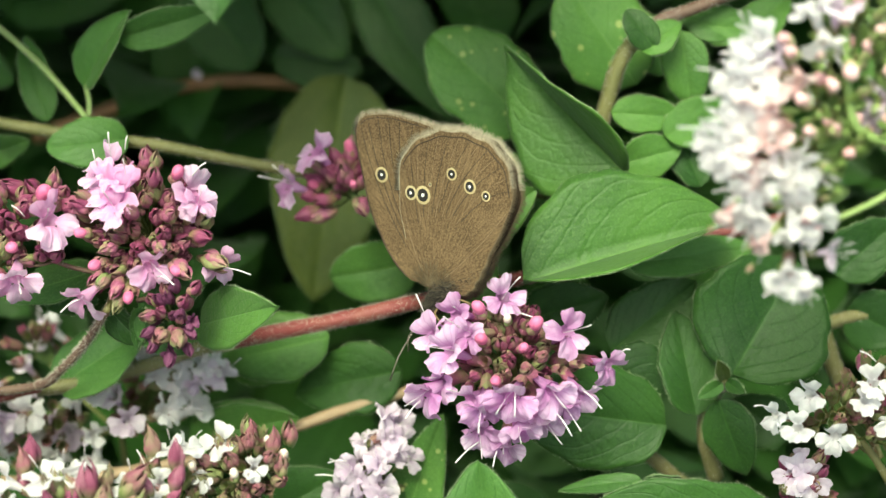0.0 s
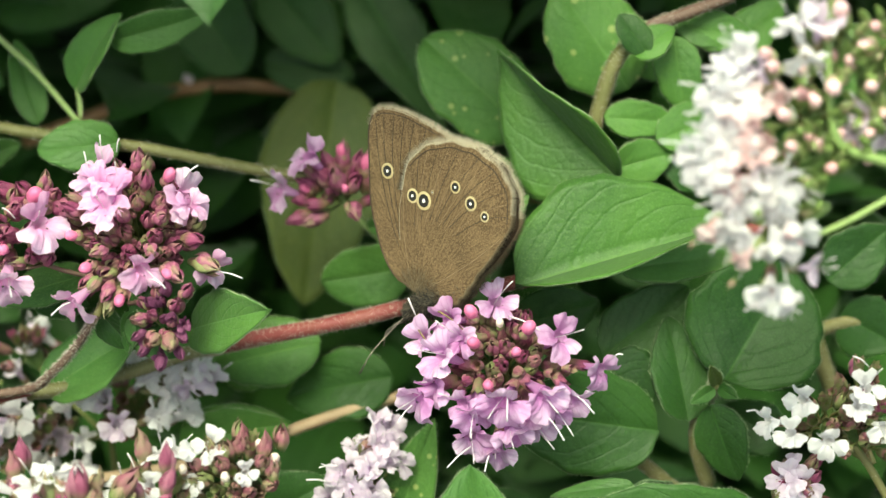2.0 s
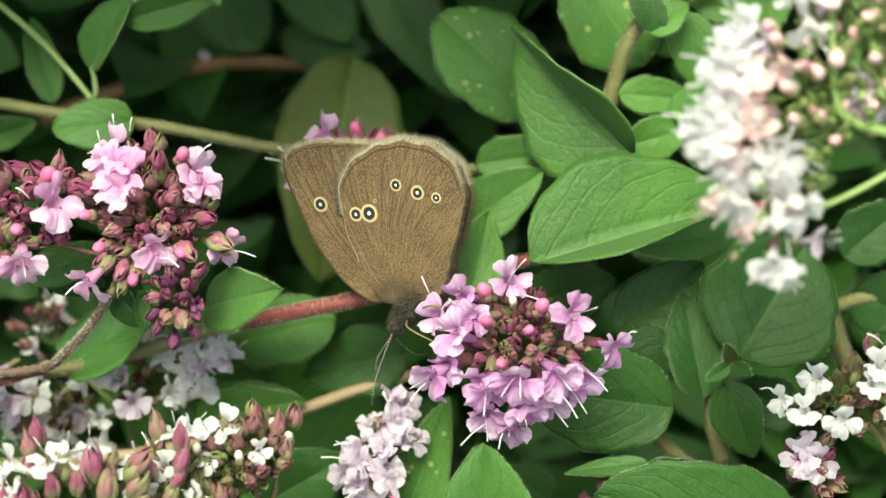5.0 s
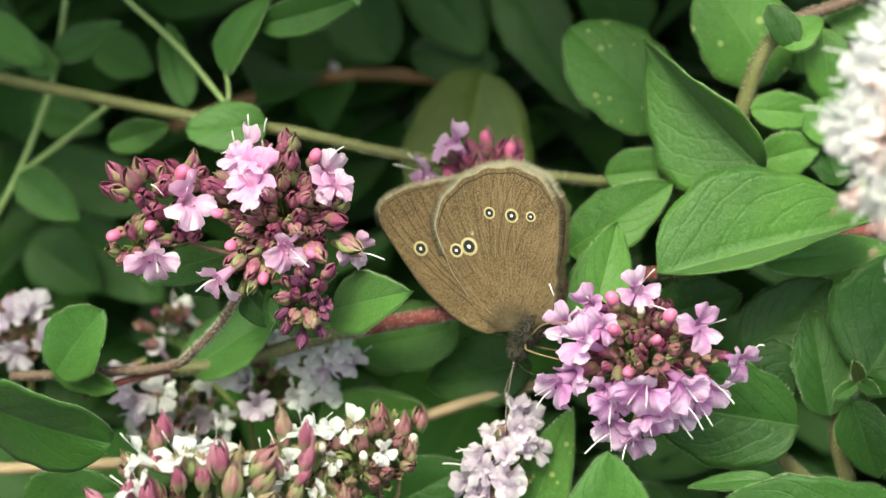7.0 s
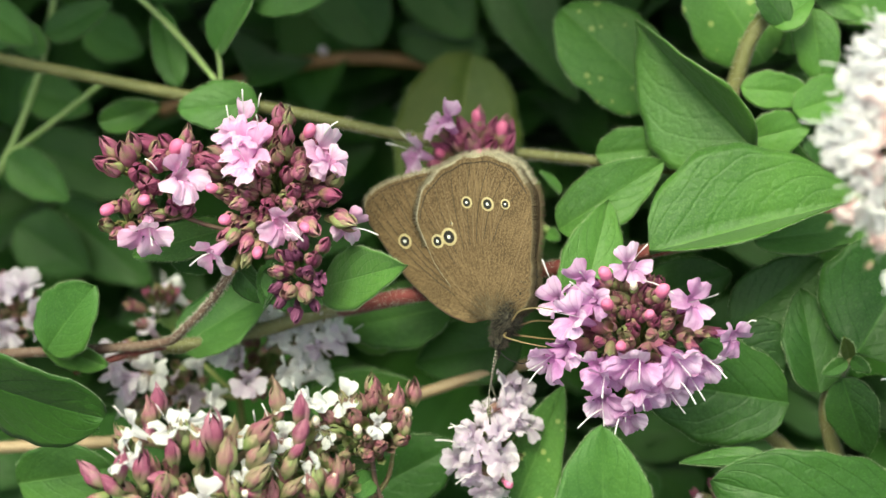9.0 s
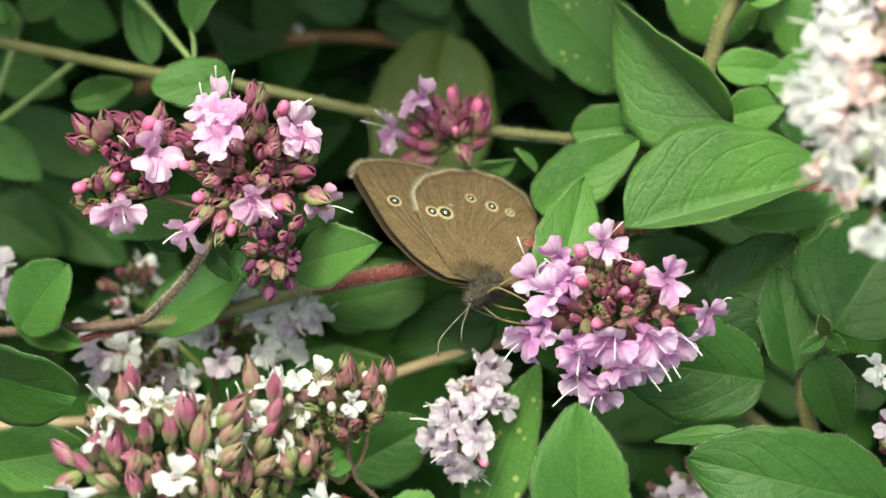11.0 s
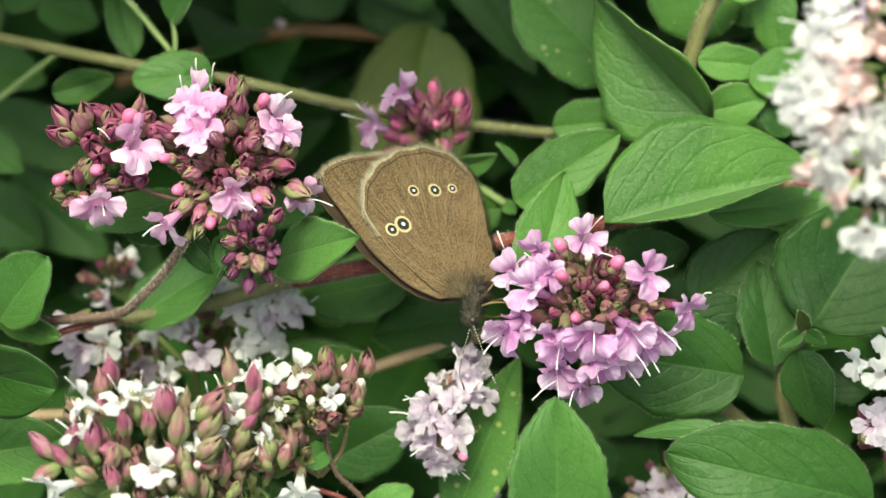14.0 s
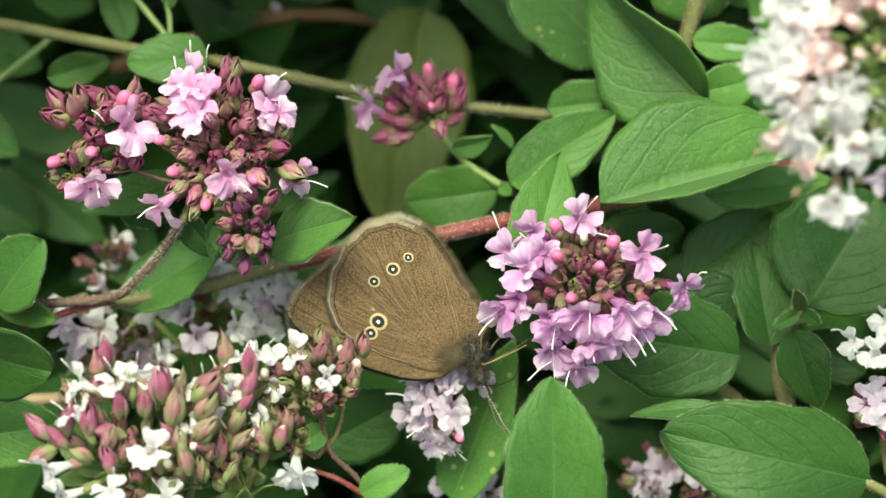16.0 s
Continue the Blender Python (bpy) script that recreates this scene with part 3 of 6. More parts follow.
def undergrowth():
    """The clump's leaves down to the soil behind the flowers, and unseen ones above and beside, added to cast shade."""
    rng = random.Random(11)
    verts, faces, uvs = [], [], []
    shapes = []
    for k in range(5):
        pts, quads, uv = [], [], []
        p, q = rng.uniform(0, 6), rng.uniform(0.1, 0.35)
        for i in range(9):
            for j in range(5):
                u, s = i / 8, j / 2 - 1
                w = 0.0058 * (u ** 0.52) * max(0, 1 - u) ** 0.8 / 0.52
                pts.append(Vector((u * 0.018, s * w, abs(s) * w * q + 0.004 * u * (1 - u) + 0.0006 * math.sin(6 * u + p) * s)))
        for i in range(8):
            for j in range(4):
                a = i * 5 + j
                quads.append((a, a + 5, a + 6, a + 1))
                uv += [(i / 8, j / 4), ((i + 1) / 8, j / 4), ((i + 1) / 8, (j + 1) / 4), (i / 8, (j + 1) / 4)]
        shapes.append((pts, quads, uv))
    made = 0
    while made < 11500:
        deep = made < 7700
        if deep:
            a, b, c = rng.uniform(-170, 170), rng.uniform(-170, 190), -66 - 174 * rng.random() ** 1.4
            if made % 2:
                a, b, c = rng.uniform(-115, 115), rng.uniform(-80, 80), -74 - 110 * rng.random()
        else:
            # unseen leaves outside the view, added to block light
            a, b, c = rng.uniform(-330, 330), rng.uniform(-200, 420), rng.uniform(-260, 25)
            # an extra unseen band just above, to shade the upper leaves
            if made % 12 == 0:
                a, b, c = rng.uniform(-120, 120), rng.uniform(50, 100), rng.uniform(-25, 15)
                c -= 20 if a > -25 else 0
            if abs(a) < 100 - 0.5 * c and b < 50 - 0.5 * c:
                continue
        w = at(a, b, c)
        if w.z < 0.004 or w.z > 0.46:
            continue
        made += 1
        m = Matrix.Translation(w) @ Euler((rng.uniform(-0.6, 0.9), rng.uniform(-0.5, 0.5), rng.uniform(0, 6.3))).to_matrix().to_4x4() @ Matrix.Scale(rng.uniform(0.7, 1.6), 4)
        vs, fs, us = rng.choice(shapes)
        o = len(verts)
        verts += [m @ v for v in vs]
        faces += [tuple(o + k for k in f) for f in fs]
        uvs += us
    me = bpy.data.meshes.new("undergrowth")
    me.from_pydata(verts, [], faces)
    layer = me.uv_layers.new(name="uv")
    layer.data.foreach_set("uv", [c for p in uvs for c in p])
    # the deep leaves' shade is partly in this colour
    me.materials.append(LEAF_DARK_SHADED)
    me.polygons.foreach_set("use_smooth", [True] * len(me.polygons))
    tagged(new("undergrowth", me), "dense oregano leaves deep in the clump, green darkened for shade, with unseen shading leaves around", "foliage", kind="stuff")


undergrowth()

# ---- leafy shoots ----
# the shoot with the olive stem behind the flowers
s = thing("oregano_shoot", (-43.7, 17.1, -22), "long olive-tan oregano stem lying behind the flowers", "plant", "oregano shoots")
shoot(s, [(-108.8, 29.7, -25), (-94.9, 26.8, -25), (-80.9, 23.8, -24), (-56.3, 18.9, -22), (-43.7, 17.1, -22), (-31.1, 14.4, -22), (-19.4, 12.3, -22), (-9.2, 11.3, -23), (7.9, 9.6, -24)], 0.87, 0.66, STEM_OLIVE, 1500, 1)
leaf(s, (-46.1, 17.7, -19), (-56.6, 16.8, -18), 6.60, 8, 0.12, 0.12, LEAF_MID, 0.67)
shoot(s, [(-52.2, 21.1, -24), (-52.2, 22.9, -24), (-52.6, 25.2, -24)], 0.29, 0.29, STEM_GREEN, 30, 21, "leaf_stalk")
leaf(s, (-52.6, 24.7, -24), (-45.8, 34.4, -21), 6.2, -36, 0.4, 0.26, LEAF_MID, 0.7)
leaf(s, (-47.9, 31.0, -22), (-33.7, 34.9, -22), 5.0, 22, 0.35, 0.3, LEAF_MID, 0.95)
shoot(s, [(-67.5, 35.7, -27), (-59.1, 28.2, -26), (-52.1, 20.4, -23)], 0.41, 0.37, STEM_GREEN, 150, 2, "side_stem")
leaf(s, (-69.5, 15.7, -28), (-61.5, 18.3, -30), 4.33, 20, 0.2, 0.1, LEAF)
leaf(s, (-58.9, 20.7, -29), (-62.4, 32.5, -32), 4.51, 10, 0.2, 0.1, LEAF_MID)
leaf(s, (-2.6, 11.4, -21), (9.6, 12.6, -22), 6.12, 0, 0.25, 0.15, LEAF)

# the red stem that crosses under the butterfly
s = thing("oregano_shoot", (-37.5, -9.4, -17), "dark red hairy oregano stem crossing the clump", "plant", "oregano shoots")
shoot(s, [(-57.3, -13.8, -13), (-51.4, -13.1, -14), (-44.6, -11.4, -16), (-37.7, -9.4, -18), (-33.5, -8.4, -18.8)], 0.93, 0.9, STEM_OLIVE, 900, 19)
shoot(s, [(-35.2, -8.8, -18.5), (-30.6, -7.8, -15.4), (-24.3, -6.6, -12.8), (-15.7, -5.0, -11.8), (-7.4, -3.2, -13.9), (6.8, -0.5, -20), (22.5, 2.8, -20), (39.7, 6.2, -22)], 1.04, 0.88, STEM_RED, 2600, 3)
leaf(s, (-35.9, -5.9, -10), (-24.4, -3.0, 6), 7.56, -14, 0.12, 0.1, LEAF_PALE, 0.92)
leaf(s, (-55.0, -13.8, -14), (-42.2, -6.0, -14), 8.30, -25, 0.2, 0.1, LEAF_PALE, 0.82)
leaf(s, (-21.1, -8.4, -23), (-35.3, -11.5, -25), 8.81, 10, 0.12, 0.12, LEAF, 0.72)
leaf(s, (-12.0, -13.1, -25), (-26.3, -15.9, -28), 9.25, 12, 0.15, 0.1, LEAF_DARK_SHADED)
leaf(s, (4.1, -1.4, -10), (31.4, 5.8, -14), 15.4, -45, 0.85, 0.05, LEAF, 0.92, "large fresh green leaf with sunken veins")
leaf(s, (17.3, 0.4, -18), (33.7, 2.2, -20), 5.33, -20, 0.15, 0.1, LEAF_PALE)
leaf(s, (-7.1, 1.5, -15), (6.0, 10.2, -14), 7.91, -10, 0.2, 0.1, LEAF)
leaf(s, (-4.6, -9.8, -9), (-0.9, 5.3, -13), 8.34, 10, 0.15, 0.12, LEAF, 0.87)
leaf(s, (-1.4, 5.3, -20), (-6.8, 1.6, -20), 4.34, 0, 0.1, 0.1, LEAF_DARK_SHADED)

# the shoot that carries the pink head
s = thing("oregano_shoot", (-56.3, -13.3, -10), "brown forked oregano stem under a pink head", "plant", "oregano shoots")
shoot(s, [(-77.6, -14.8, -12), (-67.9, -14.2, -11), (-56.6, -13.1, -10), (-52.7, -10.8, -7), (-49.1, -7.6, -4), (-45.7, -3.7, 0)], 0.63, 0.47, STEM_BROWN, 900, 4)
shoot(s, [(-68.2, -17.0, -12), (-61.7, -14.8, -12), (-56.4, -13.5, -11)], 0.42, 0.49, STEM_RED, 150, 5, "side_stem")
leaf(s, (-70.8, -14.0, -9), (-64.1, -5.9, -6), 8.92, -12, 0.2, 0.15, LEAF_MID, 0.67)
leaf(s, (-71.8, -12.7, -10), (-63.4, -16.1, -10), 4.86, 25, 0.2, 0.1, LEAF)
leaf(s, (-47.7, 1.2, -7), (-60.1, -2.3, -9), 4.83, 15, 0.2, 0.1, LEAF)
leaf(s, (-46.2, -3.0, -3), (-41.4, -8.0, -3), 4.19, 35, 0.2, 0.1, LEAF_DARK_SHADED)
leaf(s, (-56.1, -1.9, -12), (-49.4, -2.9, -14), 4.22, 0, 0.2, 0.1, LEAF_DARK_SHADED)

# the tan stem low down
s = thing("oregano_shoot", (-39.9, -24.4, -24), "bare tan oregano stem low in the clump", "plant", "oregano shoots")
shoot(s, [(-112.0, -30.5, -25), (-96.0, -28.9, -24), (-80.4, -27.8, -24), (-66.8, -26.9, -24), (-53.3, -26.2, -24), (-39.9, -24.3, -24), (-27.3, -20.6, -24), (-19.3, -18.0, -25), (-10.5, -15.7, -26)], 0.81, 0.74, STEM_TAN, 500, 6)
leaf(s, (-39.9, -21.3, -24), (-25.2, -18.6, -22), 7.02, 10, 0.15, 0.1, LEAF)
leaf(s, (-31.1, -32.2, -22), (-20.1, -26.2, -22), 9.33, 10, 0.15, 0.1, LEAF_DARK_SHADED)
leaf(s, (-40.4, -20.9, -27), (-26.8, -18.5, -26), 6.66, 0, 0.15, 0.1, LEAF)
leaf(s, (-35.5, -12.4, -28), (-23.4, -8.1, -28), 8.20, -10, 0.15, 0.1, LEAF)
leaf(s, (-14.2, -38.7, -18), (-6.2, -17.7, -15), 8.40, -8, 0.2, 0.06, LEAF_SPOT, 0.97, "green leaf with pale specks")

# broad leaves low in front
s = thing("oregano_shoot", (-1.4, -41.2, 2), "upright oregano leaf low in the clump", "plant", "oregano shoots")
shoot(s, [(-1.3, -52.7, 0), (-1.4, -45.9, 1), (-1.6, -39.7, 3)], 0.7, 0.6, STEM_OLIVE, 60, 7)
leaf(s, (-1.1, -41.3, 3), (-1.6, -21.3, 6), 11.88, 4, 0.32, 0.1, LEAF_MID, 0.72, "broad upright green leaf")
s = thing("oregano_shoot", (35.3, -32.9, 0), "broad drooping green oregano leaf", "plant", "oregano shoots")
shoot(s, [(45.2, -42.5, -4), (40.8, -37.0, -2), (34.9, -33.4, 0)], 0.8, 0.6, STEM_OLIVE, 60, 8)
leaf(s, (35.6, -33.4, 0), (11.1, -27.7, 3), 13.0, 4, 0.1, 0.35, LEAF_DARK_SHADED, 0.66, "broad drooping green leaf")
leaf(s, (18.1, -25.7, -7), (7.9, -26.9, -8), 2.48, 40, 0.15, 0.15, LEAF_MID)
leaf(s, (18.1, -25.7, -7), (23.0, -25.6, -9), 2.76, 40, 0.15, 0.15, LEAF_DARK_SHADED)
s = thing("oregano_shoot", (-78.0, -15.3, 4), "broad dark green oregano leaf", "plant", "oregano shoots")
shoot(s, [(-89.2, -24.7, 0), (-82.9, -19.0, 2), (-77.7, -15.3, 4)], 0.8, 0.6, STEM_OLIVE, 60, 9)
leaf(s, (-78.7, -16.0, 4), (-60.6, -21.6, 3), 14.0, 40, 0.08, 0.15, LEAF_DARK_SHADED, 0.62, "broad dark green leaf with a blunt tip")
leaf(s, (-75.3, -31.2, -12), (-62.4, -28.7, -10), 9.07, 10, 0.15, 0.1, LEAF, 0.72)
s = thing("oregano_shoot", (-23.2, -35.0, 4), "small curled oregano leaf on a thin stem", "plant", "oregano shoots")
shoot(s, [(-21.4, -40.5, 0), (-21.9, -37.6, 2), (-23.2, -35.2, 4)], 0.35, 0.3, STEM_BROWN, 30, 10)
leaf(s, (-23.6, -35.3, 4), (-17.9, -32.3, 5), 3.67, -15, 0.2, 0.3, LEAF, 0.62)

# the shoot at the upper side, with paired oval leaves
s = thing("oregano_shoot", (16.5, 25.6, -20), "brown-red oregano stem with paired oval leaves", "plant", "oregano shoots")
shoot(s, [(14.4, 18.1, -21), (15.7, 22.7, -20), (17.5, 27.3, -19), (20.8, 30.6, -19)], 1.1, 0.95, STEM_OLIVE, 500, 11)
shoot(s, [(20.3, 30.2, -19), (22.6, 31.5, -19), (25.5, 32.5, -19), (32.4, 35.0, -20)], 0.95, 0.72, STEM_BROWN, 400, 20)
leaf(s, (19.3, 23.7, -25), (10.3, 37.0, -24), 12.93, 6, 0.08, 0.08, LEAF_SPOT, 0.62, "round pale green leaf with specks")
leaf(s, (20.5, 32.5, -25), (23.1, 24.9, -27), 6.66, 8, 0.1, 0.1, LEAF_PALE, 0.72)
leaf(s, (21.2, 27.5, -16), (17.6, 32.5, -16), 3.99, 5, 0.1, 0.1, LEAF_DARK_SHADED, 0.62)
leaf(s, (19.5, 27.2, -16), (24.6, 30.9, -17), 4.27, -20, 0.2, 0.1, LEAF)
leaf(s, (24.7, 30.1, -20), (26.2, 20.4, -21), 5.93, 6, 0.15, 0.1, LEAF, 0.72)
leaf(s, (15.7, 19.9, -19), (24.8, 19.1, -20), 4.75, 0, 0.15, 0.1, LEAF, 0.72)
leaf(s, (31.8, 29.8, -22), (24.7, 32.1, -22), 4.37, 10, 0.15, 0.1, LEAF)
leaf(s, (26.8, 31.3, -22), (35.5, 29.7, -22), 5.10, -10, 0.15, 0.1, LEAF)
leaf(s, (32.0, 27.8, -24), (39.4, 34.9, -24), 5.88, -10, 0.15, 0.1, LEAF)
leaf(s, (17.1, 12.1, -16), (2.2, 28.6, -20), 15.0, -42, 0.72, 0.05, LEAF, 1.07, "green leaf folded along its midrib")
leaf(s, (16.9, 13.3, -19), (24.6, 15.3, -20), 5.76, 8, 0.15, 0.1, LEAF)
leaf(s, (22.3, 16.8, -19), (32.4, 20.3, -22), 6.22, -8, 0.15, 0.1, LEAF)
leaf(s, (27.1, 10.2, -21), (23.7, 18.7, -22), 5.08, 8, 0.15, 0.1, LEAF_DARK_SHADED)
leaf(s, (6.0, 18.3, -27), (-7.4, 31.1, -27), 12.78, 12, 0.1, 0.1, LEAF_SCAR, 0.57, "rounded green leaf with pale scars")
leaf(s, (2.2, 13.7, -22), (9.8, 12.5, -24), 4.83, 10, 0.15, 0.1, LEAF)

# the leafy tip on the other side, its shade put into the leaf colour
s = thing("oregano_shoot", (29.8, -14.3, -18.0), "oregano shoot tip with dark paired leaves, green deepened for shade", "plant", "oregano shoots")
shoot(s, [(28.5, -27.4, -21.8), (26.9, -21.3, -19.9), (27.7, -16.8, -18.0), (29.2, -13.8, -16.1)], 1.06, 0.82, STEM_OLIVE, 500, 12)
shoot(s, [(18.4, -22.8, -21.8), (21.4, -25.6, -22.8), (24.7, -28.5, -24.7)], 0.92, 0.92, STEM_OLIVE, 160, 13, "side_stem")
shoot(s, [(42.5, -8.0, -23.8), (44.0, -12.5, -24.7), (46.1, -17.8, -26.6)], 1.15, 1.08, STEM_OLIVE, 160, 14, "side_stem")
shoot(s, [(42.3, -8.1, -22.8), (45.8, -7.1, -23.8), (48.9, -6.6, -24.7)], 0.92, 0.85, STEM_OLIVE, 100, 15, "side_stem")
leaf(s, (29.9, -13.6, -14.2), (38.9, 0.6, -18.0), 17.60, -6, 0.2, 0.05, LEAF_DARK_SHADED, 0.72, "broad dark green leaf with a deep midrib, colour deepened for shade")
leaf(s, (25.6, -18.7, -16.1), (23.2, -5.6, -18.0), 7.79, 14, 0.2, 0.05, LEAF_DARK_SHADED, 0.82)
leaf(s, (28.1, -16.5, -14.2), (31.6, -26.3, -16.1), 6.39, 8, 0.2, 0.05, LEAF_DARK_SHADED, 0.82)
leaf(s, (21.7, -19.8, -16.1), (2.1, -16.7, -13.3), 13.18, -4, 0.1, 0.05, LEAF_DARK_SHADED, 0.72, "broad dark green leaf under a pink head, colour deepened for shade")
leaf(s, (14.3, -12.2, -17.1), (20.8, -17.1, -18.0), 11.27, -6, 0.1, 0.05, LEAF_DARK_SHADED, 0.72)
leaf(s, (15.2, -10.6, -19.0), (26.3, -1.8, -19.9), 8.75, -6, 0.15, 0.05, LEAF_DARK_SHADED)
leaf(s, (4.1, -6.6, -21.8), (15.1, -3.8, -21.8), 7.63, 6, 0.15, 0.05, LEAF_DARK_SHADED)
leaf(s, (29.2, -14.3, -13.3), (31.2, -15.6, -11.3), 1.76, 0, 0.3, 0.1, LEAF_DARK_SHADED)
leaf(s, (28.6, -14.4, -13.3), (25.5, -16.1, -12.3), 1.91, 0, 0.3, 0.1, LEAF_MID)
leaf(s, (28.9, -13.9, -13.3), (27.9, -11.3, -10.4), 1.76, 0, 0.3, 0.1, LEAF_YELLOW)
leaf(s, (44.1, -1.4, -21.8), (52.2, 5.3, -21.8), 7.63, 0, 0.15, 0.05, LEAF_DARK_SHADED)
leaf(s, (45.9, -5.9, -23.8), (53.2, -9.7, -24.7), 8.45, 0, 0.15, 0.05, LEAF_DARK_SHADED)
leaf(s, (38.0, -22.4, -21.8), (31.0, -17.4, -23.8), 6.89, 0, 0.15, 0.05, LEAF_DARK_SHADED)

# leaves further back, most in a green darkened for shade
s = thing("oregano_shoot", (-47.5, 26.8, -60.1), "old brown stem deep among dim leaves", "plant", "oregano shoots")
shoot(s, [(-69.0, 20.2, -64.3), (-58.2, 23.7, -62.2), (-47.5, 26.8, -60.1), (-37.3, 27.9, -60.1), (-25.7, 27.0, -62.2)], 1.12, 0.96, STEM_RUST, 0, 16)
leaf(s, (-43.1, 42.5, -55.9), (-34.3, 29.1, -53.8), 11.70, 0, 0.1, 0.1, LEAF_DARK_SHADED, 0.62)
leaf(s, (-31.7, 43.4, -58.0), (-20.9, 30.4, -55.9), 10.21, 0, 0.1, 0.1, LEAF_DARK_SHADED, 0.72)
leaf(s, (-18.1, 42.5, -53.8), (-5.3, 20.4, -49.6), 10.06, -10, 0.15, 0.1, LEAF_DARK_SHADED, 0.92)
leaf(s, (-31.9, 30.9, -58.0), (-18.6, 28.9, -58.0), 7.12, 0, 0.1, 0.1, LEAF_DARK_SHADED, 0.72)
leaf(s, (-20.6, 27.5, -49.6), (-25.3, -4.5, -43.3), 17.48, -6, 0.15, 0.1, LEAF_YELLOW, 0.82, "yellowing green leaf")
leaf(s, (-85.8, 14.1, -51.7), (-65.3, 7.2, -51.7), 9.29, -6, 0.12, 0.1, LEAF_DARK_SHADED, 0.82)
leaf(s, (-82.8, 5.2, -55.9), (-68.3, -6.3, -55.9), 10.21, 0, 0.1, 0.1, LEAF_DARK_SHADED, 0.82)
leaf(s, (-88.0, 2.6, -53.8), (-77.0, -4.7, -53.8), 9.36, 0, 0.1, 0.1, LEAF_DARK_SHADED, 0.82)
leaf(s, (-51.0, -16.1, -53.8), (-37.8, -8.5, -53.8), 8.58, 0, 0.1, 0.1, LEAF_DARK_SHADED, 0.82)
leaf(s, (6.5, -35.9, -47.5), (-0.7, -31.2, -47.5), 6.10, 0, 0.1, 0.1, LEAF_DARK_SHADED, 0.82)
leaf(s, (-89.2, 33.6, -53.8), (-95.2, 28.7, -53.8), 7.02, -6, 0.12, 0.1, LEAF_PALE, 0.82)
leaf(s, (-77.5, 31.7, -51.7), (-69.0, 27.5, -51.7), 6.97, -6, 0.12, 0.1, LEAF_PALE, 0.82)
leaf(s, (-87.4, 22.7, -53.8), (-77.1, 19.4, -53.8), 7.02, -6, 0.12, 0.1, LEAF, 0.82)
s = thing("oregano_shoot", (-82.1, 17.2, -36), "thin forked olive stem among dim leaves", "plant", "oregano shoots")
shoot(s, [(-78.0, 38.7, -38), (-78.6, 31.5, -37), (-80.1, 22.7, -36), (-84.2, 11.5, -35), (-90.1, 1.4, -36)], 0.50, 0.46, STEM_GREEN, 200, 17)
shoot(s, [(-84.2, 11.5, -35), (-77.5, 16.2, -34), (-70.1, 21.7, -33)], 0.42, 0.38, STEM_GREEN, 120, 18, "side_stem")
leaf(s, (-88.5, 33.4, -33), (-79.5, 26.5, -32), 5.30, -8, 0.2, 0.1, LEAF_PALE, 0.7)
leaf(s, (-78.7, 25.7, -34), (-84.5, 31.1, -33), 4.26, -8, 0.2, 0.1, LEAF_PALE, 0.8)
leaf(s, (-78.4, 28.1, -34), (-69.2, 32.7, -34), 4.88, -8, 0.2, 0.1, LEAF_MID, 0.8)
leaf(s, (-83.7, 11.6, -34), (-75.3, 5.4, -35), 6.10, -8, 0.2, 0.1, LEAF_MID, 0.8)


# ---- flower heads ----
def head(where, label, group="flower heads"):
    return thing("oregano_flower_head", where, label, "flower", group)


# the pink head on which the butterfly feeds
rng = random.Random(21)
HB = (2.4, -11.1, -9)
hb = head(HB, "pink oregano flower head with rosy buds")
shoot(hb, [(4.3, -19.6, -14), (3.6, -16.1, -13), HB], 0.5, 0.5, STEM_OLIVE, 60, 31, "stalk")
dome(hb, HB, (7.5, 7.0, 5.0), 64, ["bract", "bract", "green_bract", "green_bract"], 2.4, rng)
for p, size, roll in (((1.6, -3.0, -4), 5.6, 0), ((-3.8, -4.8, -3), 5.2, 40), ((-6.8, -7.2, -4), 5.4, 60), ((-4.5, -9.1, -1), 6.0, 30), ((-7.4, -13.7, -2), 6.2, 10),
                      ((9.0, -7.2, -3), 5.6, -40), ((13.9, -11.2, -5), 4.8, -60), ((-0.9, -15.4, 0), 5.6, 20), ((2.4, -14.1, 2), 6.0, 0), ((6.9, -13.4, 1), 6.0, -10),
                      ((10.3, -14.2, -2), 5.4, -30), ((5.7, -17.0, -2), 5.6, 0), ((-1.6, -18.5, -3), 5.2, 20), ((1.4, -20.4, -4), 5.2, 0), ((-2.5, -7.1, -1), 4.8, 50), ((-2.3, -14.6, -1), 4.8, 30), ((8.3, -15.5, -1), 5.0, -20), ((3.2, -17.7, -1), 5.0, 10), ((-5.7, -12.7, -3), 4.8, 40)):
    blossom(hb, p, (Vector(outward(p, HB)) + Vector((rng.uniform(-0.4, 0.4), rng.uniform(-0.4, 0.2), 0))).normalized(), size * 0.94, roll, "pink", rng, 1, rng.uniform(0.6, 1))
for p, size in (((-0.7, -5.1, -1), 2.2), ((-0.4, -8.1, 1), 2.3), ((4.8, -6.9, -1), 2.3), ((3.6, -9.0, 1), 2.0), ((0.9, -12.0, 3), 1.8)):
    body(hb, "bud", p, outward(p, HB), size, rng)
for p, kind in (((2.1, -6.0, -1), "cream"), ((3.9, -11.0, 2), "green_bract"), ((5.5, -9.8, 1), "green_bract"), ((-1.4, -11.7, 1), "bract"), ((7.2, -11.2, 0), "cup"), ((9.3, -10.8, -1), "cup"), ((-0.1, -10.2, 1), "cup")):
    body(hb, kind, p, outward(p, HB), 1.3 if kind == "cream" else 2.0, rng)
filament(hb, (3.2, -4.6, -2), (6.7, -6.1, 1))
